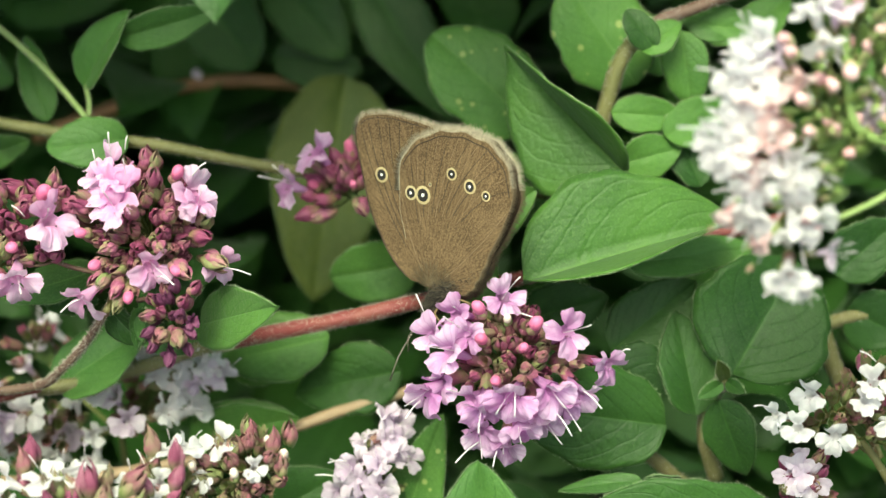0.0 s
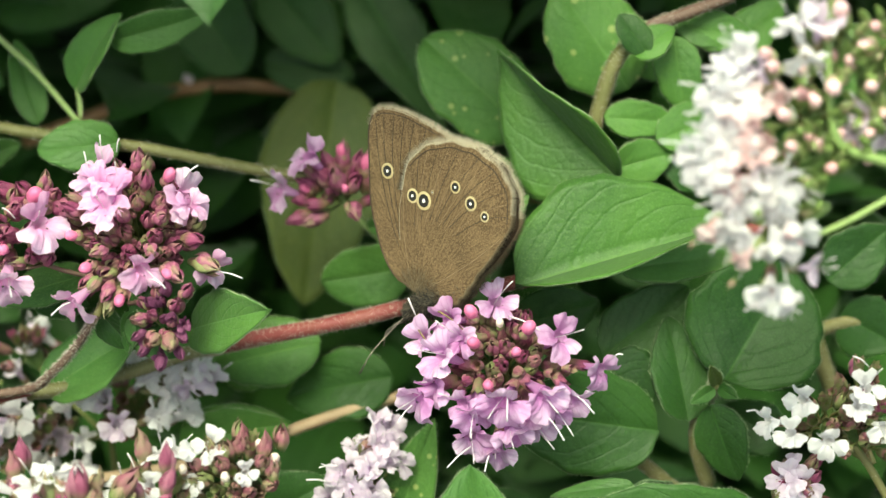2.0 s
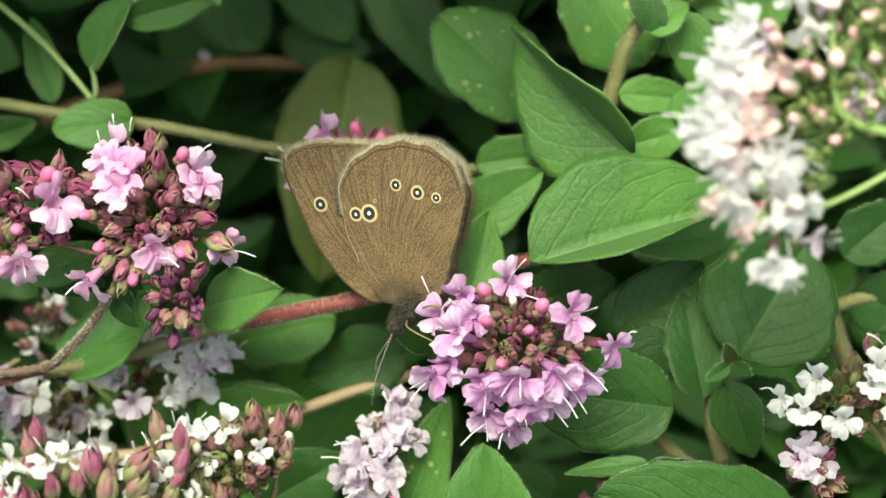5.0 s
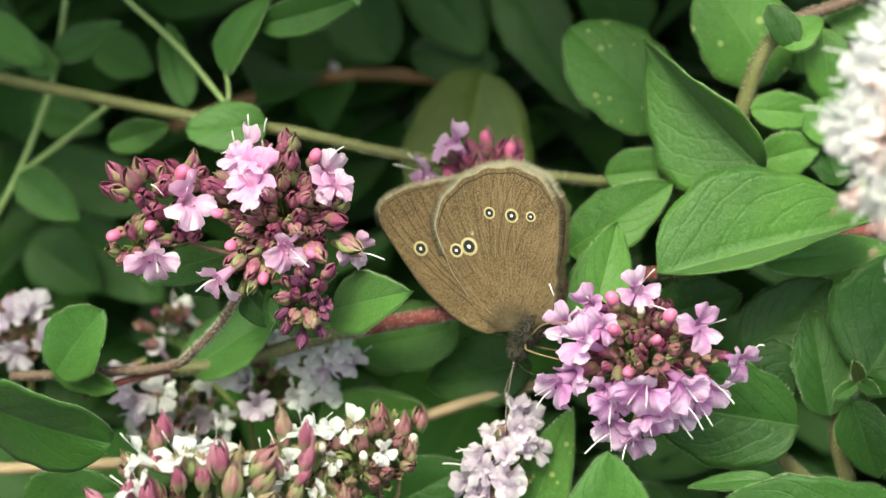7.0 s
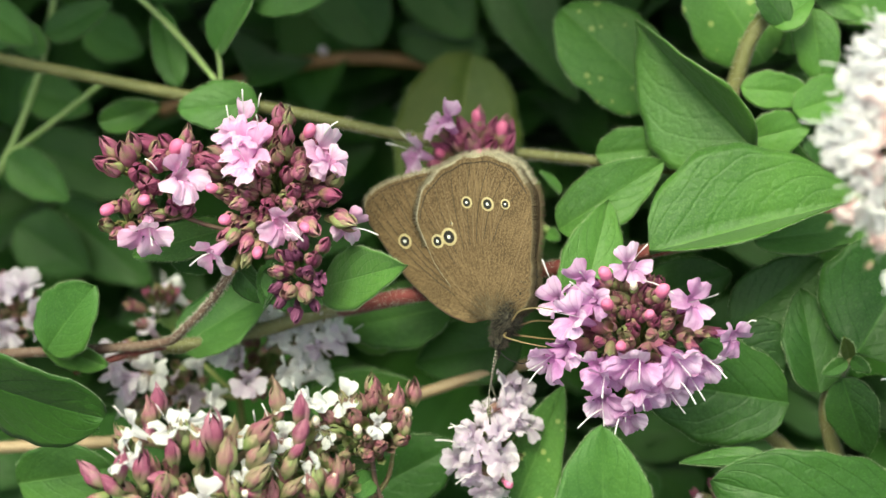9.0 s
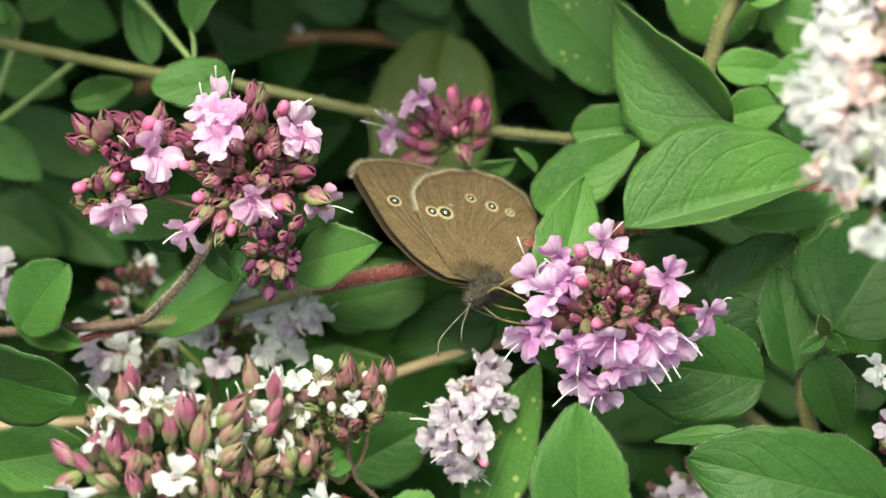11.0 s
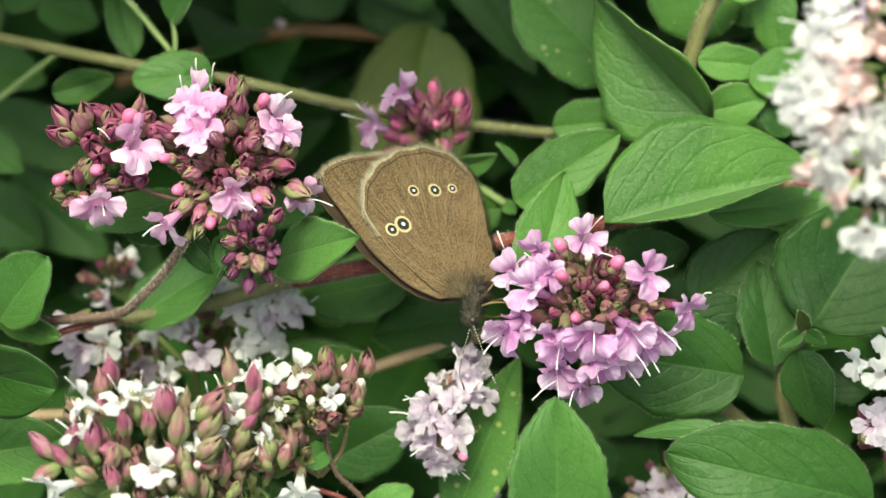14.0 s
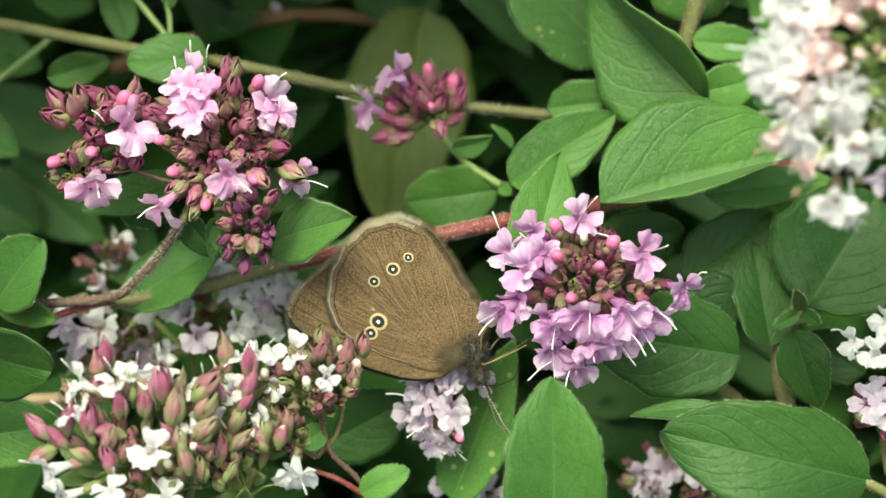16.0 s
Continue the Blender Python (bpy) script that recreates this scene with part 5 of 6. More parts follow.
shoot(hk, [(49.4, -29.3, -6), (45.1, -22.1, -4), HK], 0.5, 0.4, STEM_OLIVE, 40, 43, "stalk")
spray(hk, (46.6, -23.0, -5), [dome(hk, (40.8, -17.5, -2), (5, 4, 3), 26, ["green_bract", "green_cup", "green_cup"], 2.0, rng),
                        dome(hk, (44.2, -14.5, -2), (3, 4, 3), 14, ["bract", "green_cup"], 2.0, rng), dome(hk, (44.8, -19.2, -2), (4, 3, 3), 14, ["green_bract", "green_cup"], 2.0, rng)], rng, 3)
for p, size, roll in (((33.3, -17.0, 2), 4.6, 30), ((37.3, -14.6, 2), 5.0, 0), ((35.6, -18.4, 3), 4.6, 10), ((39.8, -19.2, 4), 4.8, 0), ((44.3, -13.4, 3), 5.4, 0), ((43.3, -15.4, 3), 4.2, 0), ((46.2, -17.7, 3), 4.6, 0)):
    blossom(hk, p, (Vector(outward(p, HK)) + Vector((rng.uniform(-0.6, 0.3), rng.uniform(-0.2, 0.8), 0))).normalized(), size * 0.82, roll, "white", rng, 1)
filament(hk, (32.2, -16.0, 3), (30.4, -15.7, 4))
filament(hk, (44.7, -10.8, 3), (42.7, -9.5, 4))
HL = (37.1, -25.2, -5)
hl = head(HL, "small pale head below the white one")
shoot(hl, [(38.8, -33.5, -8), (37.9, -29.1, -6), HL], 0.4, 0.3, STEM_OLIVE, 20, 44, "stalk")
dome(hl, (37.5, -26.2, -5), (3, 4, 2.6), 18, ["green_bract", "bract", "green_cup"], 2.2, rng)
for p, size, roll in (((35.7, -24.3, -2), 4.6, 0), ((37.5, -25.1, -2), 4.4, 0), ((36.4, -22.8, -2), 3.2, 0)):
    blossom(hl, p, outward(p, HL), size, roll, "pale", rng, 1)

# the white head that sways in front
HR = (33.6, 14.2, 28)
hr = head(HR, "tall white oregano flower head swaying in the breeze")
shoot(hr, [(50.9, 8.0, 22), (42.1, 12.2, 25), (36.7, 13.9, 26), (34.9, 16.5, 27), (34.3, 24.0, 28), (35.0, 30.9, 28)], 0.6, 0.4, STEM_GREEN, 60, 45, "stalk")
shoot(hr, [(47.0, 11.1, 24), (42.1, 9.4, 25), (36.6, 6.6, 26), (32.4, 4.9, 27)], 0.4, 0.3, STEM_GREEN, 30, 46, "branch")
for c, r, n in (((32.7, 17.8, 26), (4.4, 6, 3), 15), ((29.4, 12.0, 26), (3.4, 4, 3), 10), ((35.2, 24.2, 26), (4.6, 5, 3), 15), ((38.9, 20.1, 24), (5, 5, 3), 15), ((30.2, 7.3, 26), (3, 3.4, 3), 12), ((40.6, 15.9, 24), (3, 3, 3), 15), ((33.9, 11.9, 25), (3, 3.8, 3), 13), ((41.4, 25.9, 24), (4, 4, 3), 13)):
    spray(hr, (36.9, 13.9, 25), [dome(hr, c, r, n, ["light_bract", "light_bract", "light_bract", "rose_cream"], 2.2, rng, (-0.3, 0.2, 1))], rng, 9)
for p, deg, size, colour in [((25.4, 23.6, 29), 120, 3.8, 'white'), ((24.1, 22.3, 29), 160, 3.4, 'white'), ((32.0, 23.8, 29), 280, 3.8, 'white'), ((31.1, 26.5, 29), 90, 3.8, 'white'), ((33.4, 26.7, 29), 80, 3.6, 'pale'), ((24.0, 20.8, 30), 175, 3.4, 'white'), ((22.9, 19.7, 30), 190, 3.8, 'white'), ((24.6, 19.1, 31), 150, 3.6, 'white'), ((23.2, 17.7, 30), 200, 3.6, 'white'), ((24.8, 17.1, 31), 210, 3.6, 'blush'), ((26.2, 16.2, 31), 250, 3.4, 'blush'), ((20.9, 13.6, 30), 185, 4.2, 'white'), ((22.4, 14.4, 30), 150, 3.6, 'white'), ((21.5, 12.2, 30), 205, 3.8, 'white'), ((23.2, 12.7, 31), 170, 3.8, 'white'), ((24.2, 11.0, 31), 200, 3.8, 'blush'), ((24.6, 9.5, 31), 220, 3.8, 'white'), ((23.3, 10.2, 30), 190, 3.6, 'white'), ((26.1, 13.1, 32), 100, 3.6, 'blush'), ((28.0, 11.8, 31), 330, 3.6, 'white'), ((29.1, 10.6, 31), 335, 3.8, 'white'), ((27.9, 8.6, 31), 260, 3.6, 'white'), ((30.1, 5.9, 30), 285, 4.4, 'white'), ((28.4, 4.6, 30), 265, 4.0, 'white'), ((24.0, 6.4, 30), 250, 3.6, 'white'), ((23.6, 8.2, 30), 205, 3.4, 'white'), ((25.3, 21.3, 30), 150, 3.4, 'white'), ((26.1, 18.5, 31), 120, 3.2, 'blush'), ((24.4, 13.6, 31), 140, 3.4, 'white'), ((26.2, 11.0, 32), 250, 3.2, 'white'), ((27.8, -0.2, 29), 240, 3.8, 'white'), ((29.3, -1.4, 29), 305, 3.0, 'white'), ((25.4, 4.4, 29), 260, 2.8, 'white'), ((39.5, 16.9, 25), 200, 3.6, 'pale'), ((38.5, 17.9, 25), 150, 3.4, 'pale'), ((40.3, 15.8, 25), 300, 3.2, 'pale'), ((38.1, 15.7, 25), 220, 3.2, 'pale'), ((26.9, 21.9, 30), 120, 3.0, 'pale'), ((29.2, 20.0, 30), 300, 2.8, 'blush'), ((32.3, 1.8, 27), 0, 2.6, 'pale'), ((22.6, 16.1, 29), 190, 3.2, 'white'), ((25.7, 14.9, 31), 200, 3.2, 'white')]:
    blossom(hr, p, towards(deg + rng.uniform(-15, 15), rng.uniform(0.35, 0.8)), size * 1.3, rng.uniform(-40, 40), colour, rng, 3, rng.uniform(0.6, 1))
for p, size in (((30.1, 17.0, 31), 2.6), ((29.1, 22.0, 30), 2.4), ((34.7, 25.4, 29), 2.2), ((30.6, 13.9, 31), 2.2), ((28.4, 23.4, 30), 2.4), ((39.8, 26.2, 28), 2.2)):
    body(hr, "rose_cream", p, (-0.5, 0.2, 0.8), size * 0.75, rng)
for p in ((26.6, 7.7, 32), (31.7, 21.0, 30), (32.2, 10.7, 29), (31.2, 15.9, 31), (33.5, 8.4, 28)):
    body(hr, "light_bract", p, (-0.3, -0.2, 0.9), 1.9, rng)
for p, q in (((21.8, 6.2, 30), (20.2, 4.9, 30)), ((25.3, 3.1, 30), (24.2, 0.8, 30))):
    blossom(hr, p, (-0.6, -0.7, 0.3), 3.2, rng.uniform(0, 360), "blush", rng, 1, 0.1)
    body(hr, "green_bract", q, (-0.6, -0.7, 0.2), 0.9, rng)
filament(hr, (28.0, 7.3, 30), (25.4, 3.4, 30))
filament(hr, (23.7, 8.0, 30), (22.0, 6.2, 30))
for p, q in (((22.3, 19.7, 32), (18.5, 20.9, 32)), ((22.5, 13.9, 32), (16.4, 14.9, 33)), ((23.1, 14.6, 32), (19.4, 15.7, 32)), ((24.5, 24.0, 31), (22.8, 25.3, 31)), ((23.9, 21.7, 31), (21.1, 22.4, 31)), ((23.0, 18.3, 31), (20.1, 18.4, 31)), ((21.3, 12.9, 32), (17.4, 13.2, 32)), ((21.6, 11.8, 32), (19.0, 11.8, 32)),
             ((23.8, 10.0, 32), (20.1, 9.7, 32)), ((30.8, 26.1, 31), (28.5, 26.5, 31)), ((23.2, 20.5, 32), (20.9, 20.5, 32)), ((27.6, -1.6, 30), (25.1, -2.5, 30)), ((28.7, -1.3, 30), (29.5, -2.8, 30))):
    filament(hr, p, q)
leaf(hr, (35.1, 18.0, 26), (37.1, 23.6, 25), 3.14, 0, 0.2, 0.1, LEAF)
leaf(hr, (40.0, 12.4, 24), (42.9, 17.1, 24), 3.80, 0, 0.2, 0.1, LEAF_PALE)


# a fallen petal on the old stem
fallen = new("fallen_petal", finish("fallen_petal", petal_mesh(0.5, 0.5, 0.05, 0.03, 9), PALE_PINK))
fallen.matrix_basis = aim((-44.0, 28.4, -58), (0.2, 0.3, 1), 20, 3.4)
tagged(fallen, "small pale pink fallen petal on a brown stem", "petal")


# ---- butterfly ----
def wing_material(name, dark, mid, pale):
    m, n, l, b = shader(name, 0.75, 0.15)
    g1, g2, g3 = grain(n, l, 220, 4), grain(n, l, 6200, 3), grain(n, l, 3200, 3)
    # scales lie in streaks that fan out from the wing's root
    tc = n.new("ShaderNodeTexCoord")
    sep = n.new("ShaderNodeSeparateXYZ")
    l.new(tc.outputs["Object"], sep.inputs[0])
    fan = n.new("ShaderNodeCombineXYZ")
    l.new(calc(n, l, "MULTIPLY", calc(n, l, "ARCTAN2", sep.outputs[1], sep.outputs[0]), 46.0), fan.inputs[0])
    length = n.new("ShaderNodeVectorMath")
    length.operation = "LENGTH"
    l.new(tc.outputs["Object"], length.inputs[0])
    l.new(calc(n, l, "MULTIPLY", length.outputs["Value"], 330.0), fan.inputs[1])
    streak = n.new("ShaderNodeTexNoise")
    streak.inputs["Scale"].default_value, streak.inputs["Detail"].default_value = 1.0, 4.0
    l.new(fan.outputs[0], streak.inputs["Vector"])
    base = ramp(n, [(0.3, dark), (0.5, mid), (0.75, pale)])
    v = calc(n, l, "ADD", calc(n, l, "MULTIPLY", g1.outputs[0], 0.3), calc(n, l, "MULTIPLY", g3.outputs[0], 0.22))
    v = calc(n, l, "ADD", v, calc(n, l, "MULTIPLY", streak.outputs[0], 0.48))
    l.new(v, base.inputs[0])
    sp = ramp(n, [(0.45, (0, 0, 0)), (0.68, (1, 1, 1))])
    l.new(g2.outputs[0], sp.inputs[0])
    col = mixed(n, l, calc(n, l, "MULTIPLY", sp.outputs[0], 0.7), base.outputs[0], pale)
    l.new(col, b.inputs["Base Color"])
    bumped(n, l, b, calc(n, l, "ADD", g2.outputs[0], streak.outputs[0]), 0.4, 0.00008)
    b.inputs["Sheen Weight"].default_value = 0.2
    b.inputs["Sheen Roughness"].default_value = 0.4
    return m


WING = wing_material("wing_brown", (0.044, 0.0275, 0.0135), (0.081, 0.052, 0.026), (0.225, 0.157, 0.083))
WING_UPPER = wing_material("wing_upper_dark", (0.016, 0.01, 0.006), (0.03, 0.019, 0.011), (0.05, 0.034, 0.02))
VEIN = skin_material("wing_vein", [(0.2, (0.19, 0.135, 0.08)), (0.85, (0.29, 0.21, 0.125))], 900, 0.7)
VEIN_DARK = skin_material("wing_line_dark", [(0.2, (0.035, 0.023, 0.013)), (0.85, (0.06, 0.04, 0.023))], 900, 0.7)
FRINGE = skin_material("wing_fringe", [(0.2, (0.26, 0.22, 0.16)), (0.5, (0.42, 0.38, 0.28)), (0.85, (0.6, 0.56, 0.45))], 900, 0.8)
RING = skin_material("eyespot_yellow", [(0.2, (0.36, 0.285, 0.14)), (0.85, (0.5, 0.42, 0.25))], 1500, 0.8)
BLACK = skin_material("eyespot_black", [(0.2, (0.008, 0.007, 0.006)), (0.85, (0.016, 0.013, 0.011))], 1500, 0.7)
PUPIL = skin_material("eyespot_white", [(0.2, (0.75, 0.75, 0.75)), (0.85, (0.85, 0.85, 0.85))], 1500, 0.7)
FUR = skin_material("body_fur", [(0.2, (0.016, 0.013, 0.01)), (0.45, (0.05, 0.042, 0.032)), (0.65, (0.12, 0.105, 0.08)), (0.85, (0.22, 0.2, 0.15))], 900, 0.85)
TUFT = skin_material("root_hair", [(0.2, (0.065, 0.046, 0.025)), (0.5, (0.13, 0.098, 0.056)), (0.85, (0.25, 0.2, 0.125))], 900, 0.8)
COAT = skin_material("body_hair", [(0.3, (0.01, 0.008, 0.006)), (0.75, (0.028, 0.023, 0.017)), (1.0, (0.15, 0.13, 0.095))], 900, 0.8, single=0.8)
BAND = skin_material("feeler_band", [(0.2, (0.4, 0.36, 0.28)), (0.85, (0.6, 0.56, 0.46))], 900, 0.7)
CHITIN = skin_material("chitin_dark", [(0.2, (0.012, 0.01, 0.009)), (0.85, (0.035, 0.026, 0.02))], 900, 0.35)
LEG = skin_material("leg_straw", [(0.2, (0.13, 0.09, 0.04)), (0.85, (0.32, 0.25, 0.12))], 900, 0.5)


def radius_at(knots, deg):
    """Smooth radius of a wing's outline at an angle, from knots of (angle, radius)."""
    for i in range(len(knots) - 1):
        (a0, r0), (a1, r1) = knots[i], knots[i + 1]
        if a0 <= deg <= a1:
            t = (deg - a0) / (a1 - a0)
            rb = knots[i - 1][1] if i else r0
            rn = knots[i + 2][1] if i + 2 < len(knots) else r1
            ab = knots[i - 1][0] if i else a0 - (a1 - a0)
            an = knots[i + 2][0] if i + 2 < len(knots) else a1 + (a1 - a0)
            m0 = (r1 - rb) / (a1 - ab) * (a1 - a0)
            m1 = (rn - r0) / (an - a0) * (a1 - a0)
            return (2 * t ** 3 - 3 * t * t + 1) * r0 + (t ** 3 - 2 * t * t + t) * m0 + (3 * t * t - 2 * t ** 3) * r1 + (t ** 3 - t * t) * m1
    return knots[-1][1]


HIND = ((-20, 2.4), (-8, 4.9), (8, 6.7), (20, 8.3), (29, 10.5), (35, 13.4), (41, 16.3), (47, 18.0), (54, 19.3), (63, 19.9), (73, 19.8), (82, 19.2), (91, 18.1), (100, 16.0), (107, 12.2), (119, 6.6), (150, 2.4))
FORE = ((50, 14.0), (70, 18.2), (83, 19.6), (92, 20.5), (101, 21.8), (108, 22.7), (113, 22.7), (117, 21.0), (121, 17.6), (127, 14.2), (140, 8.8), (165, 3.2))


def wing_z(knots, deg, s, side):
    return side * (0.10 * math.sin(s * 2.6) + 0.05 * math.sin(deg * 0.21) * s * s)


def wing_point(knots, deg, s, side, scallop):
    r = radius_at(knots, deg) * s
    if s > 0.9:
        r += scallop * 0.16 * math.cos(deg * 0.62) * (s - 0.9) * 10
    a = radians(deg)
    return Vector((math.cos(a) * r, math.sin(a) * r, wing_z(knots, deg, s, side)))


def wing_mesh(name, knots, side, scallop):
    bm = bmesh.new()
    lo, hi = knots[0][0], knots[-1][0]
    for face in (1, -1):
        sheet(bm, 64, 14, lambda u, v: (wing_point(knots, lo + (hi - lo) * u, 0.04 + 0.96 * v ** 0.8, side, scallop) + Vector((0, 0, face * 0.03))) * MM, mat=0 if face == side else 1)
    bmesh.ops.recalc_face_normals(bm, faces=bm.faces)
    return finish(name, bm, WING, WING_UPPER)


def strand(bm, pts, r0, r1, sides=4):
    line = spline(pts, 5)
    prev = None
    for i, p in enumerate(line):
        d = (line[min(i + 1, len(line) - 1)] - line[max(i - 1, 0)]).normalized()
        s = d.cross(Vector((0.31, 0.2, 0.93))).normalized()
        q = d.cross(s)
        r = r0 + (r1 - r0) * i / (len(line) - 1)
        ring = [bm.verts.new(p + (s * math.cos(k * 6.283 / sides) + q * math.sin(k * 6.283 / sides)) * r) for k in range(sides)]
        if prev:
            for k in range(sides):
                bm.faces.new((prev[k], prev[(k + 1) % sides], ring[(k + 1) % sides], ring[k]))
        prev = ring


def vein_meshes(knots, side, scallop, angles, start, mat, r=0.05):
    out = []
    for deg, back in angles:
        bm = bmesh.new()
        pts = [wing_point(knots, back + (deg - back) * k, start + (0.955 - start) * k, side, scallop) + Vector((0, 0, side * 0.035)) for k in (0, 0.3, 0.6, 0.8, 1)]
        strand(bm, [p * MM for p in pts], r * MM, r * 0.7 * MM)
        out.append(finish("vein", bm, mat))
    return out


def margin_mesh(knots, side, scallop, lo, hi, s, mat, r):
    bm = bmesh.new()
    pts = [(wing_point(knots, lo + (hi - lo) * k / 30, s, side, scallop) + Vector((0, 0, side * 0.03))) * MM for k in range(31)]
    strand(bm, pts, r * MM, r * MM)
    return finish("margin_line", bm, mat)


def fringe_mesh(knots, side, scallop, lo, hi, count, length, seed, mat):
    rng = random.Random(seed)
    bm = bmesh.new()
    for _ in range(count):
        deg = rng.uniform(lo, hi)
        p = wing_point(knots, deg, 0.985, side, scallop)
        q = wing_point(knots, deg + 0.4, 0.985, side, scallop)
        t = (q - p).normalized()
        o = Vector((t.y, -t.x, 0))
        if o.dot(p) < 0:
            o = -o
        tip = p + o * length * rng.uniform(0.3, 1.25) + t * rng.uniform(-0.25, 0.25) + Vector((0, 0, rng.uniform(-0.1, 0.1)))
        w = t * 0.022
        vs = [bm.verts.new(v * MM) for v in (p - w, p + w, p + Vector((0, 0, 0.04)), tip)]
        for a, b, c in ((0, 1, 3), (1, 2, 3), (2, 0, 3)):
            bm.faces.new((vs[a], vs[b], vs[c]))
    return finish("fringe", bm, mat)


def eyespot_mesh(r, side):
    bm = bmesh.new()
    bands = ((0.0, 0.05, 2), (0.2, 0.05, 1), (0.7, 0.045, 0), (0.96, 0.04, 0), (1.0, 0.0, 0))
    rings = [[bm.verts.new((math.cos(k * 0.2618) * q * r * MM * 0.92, math.sin(k * 0.2618) * q * r * MM, side * z * MM)) for k in range(24)] if q else [bm.verts.new((0, 0, side * z * MM))] for q, z, _ in bands]
    for i in range(len(bands) - 1):
        for k in range(24):
            k2 = (k + 1) % 24
            vs = (rings[0][0], rings[1][k], rings[1][k2]) if i == 0 else (rings[i][k], rings[i][k2], rings[i + 1][k2], rings[i + 1][k])
            bm.faces.new(vs).material_index = bands[i][2]
    bmesh.ops.recalc_face_normals(bm, faces=bm.faces)
    return finish("eyespot", bm, RING, BLACK, PUPIL)


def blob_mesh(name, centre, axis, length, radius, mat, hairs, seed, hair=0.7):
    """A tapered furry body segment."""
    rng = random.Random(seed)
    bm = bmesh.new()
    q = Vector(axis).to_track_quat("Z", "Y")
    prof = [(math.sin(math.pi * min(0.985, max(0.015, k / 12))) ** 0.6, (k / 12 - 0.5)) for k in range(13)]
    rings = []
    for w, z in prof:
        rings.append([bm.verts.new((Vector(centre) + q @ Vector((math.cos(a * 0.524) * w * radius, math.sin(a * 0.524) * w * radius, z * length))) * MM) for a in range(12)])
    for a, b in zip(rings, rings[1:]):
        for k in range(12):
            bm.faces.new((a[k], a[(k + 1) % 12], b[(k + 1) % 12], b[k]))
    bm.faces.new(rings[0][::-1])
    bm.faces.new(rings[-1])
    for _ in range(hairs):
        i, a = rng.randrange(1, 12), rng.uniform(0, 6.283)
        w, z = prof[i]
        o = q @ Vector((math.cos(a), math.sin(a), rng.uniform(-0.7, 0.7)))
        p = Vector(centre) + q @ Vector((math.cos(a) * w * radius, math.sin(a) * w * radius, z * length))
        t = o.cross(Vector((0.3, 0.8, 0.5))).normalized() * 0.055
        tip = p + o * hair * rng.uniform(0.4, 1.1) + Vector((rng.uniform(-0.2, 0.2), rng.uniform(-0.2, 0.2), rng.uniform(-0.2, 0.2)))
        vs = [bm.verts.new(v * MM) for v in (p - t, p + t, p + o.cross(t), tip)]
        for k in ((0, 1, 3), (1, 2, 3), (2, 0, 3)):
            bm.faces.new([vs[j] for j in k]).material_index = 1
    return finish(name, bm, mat, COAT)


def limb_mesh(name, pts, r0, r1, mat, club=0.0):
    bm = bmesh.new()
    strand(bm, [Vector(p) * MM for p in pts], r0 * MM, r1 * MM, 6)
    if club:
        a, b = Vector(pts[-2]), Vector(pts[-1])
        strand(bm, [a.lerp(b, 0.55) * MM, a.lerp(b, 0.85) * MM, (b + (b - a) * 0.02) * MM], r1 * MM, club * MM, 6)
    return finish(name, bm, mat)


def bands_mesh(pts, count, r):
    """Short pale rings along a feeler."""
    bm = bmesh.new()
    line = spline([Vector(p) * MM for p in pts], 40)
    for k in range(count):
        i = int((k + 0.6) * (len(line) - 3) / count)
        strand(bm, [line[i], line[i].lerp(line[i + 1], 0.8), line[i + 1].lerp(line[i + 2], 0.6)], r * MM, r * MM, 6)
    return finish("band", bm, BAND)


def local(name, data, parent, m=None, label=""):
    ob = new(name, data)
    ob.parent = parent
    ob.matrix_basis = m or Matrix()
    return tagged(ob, label)


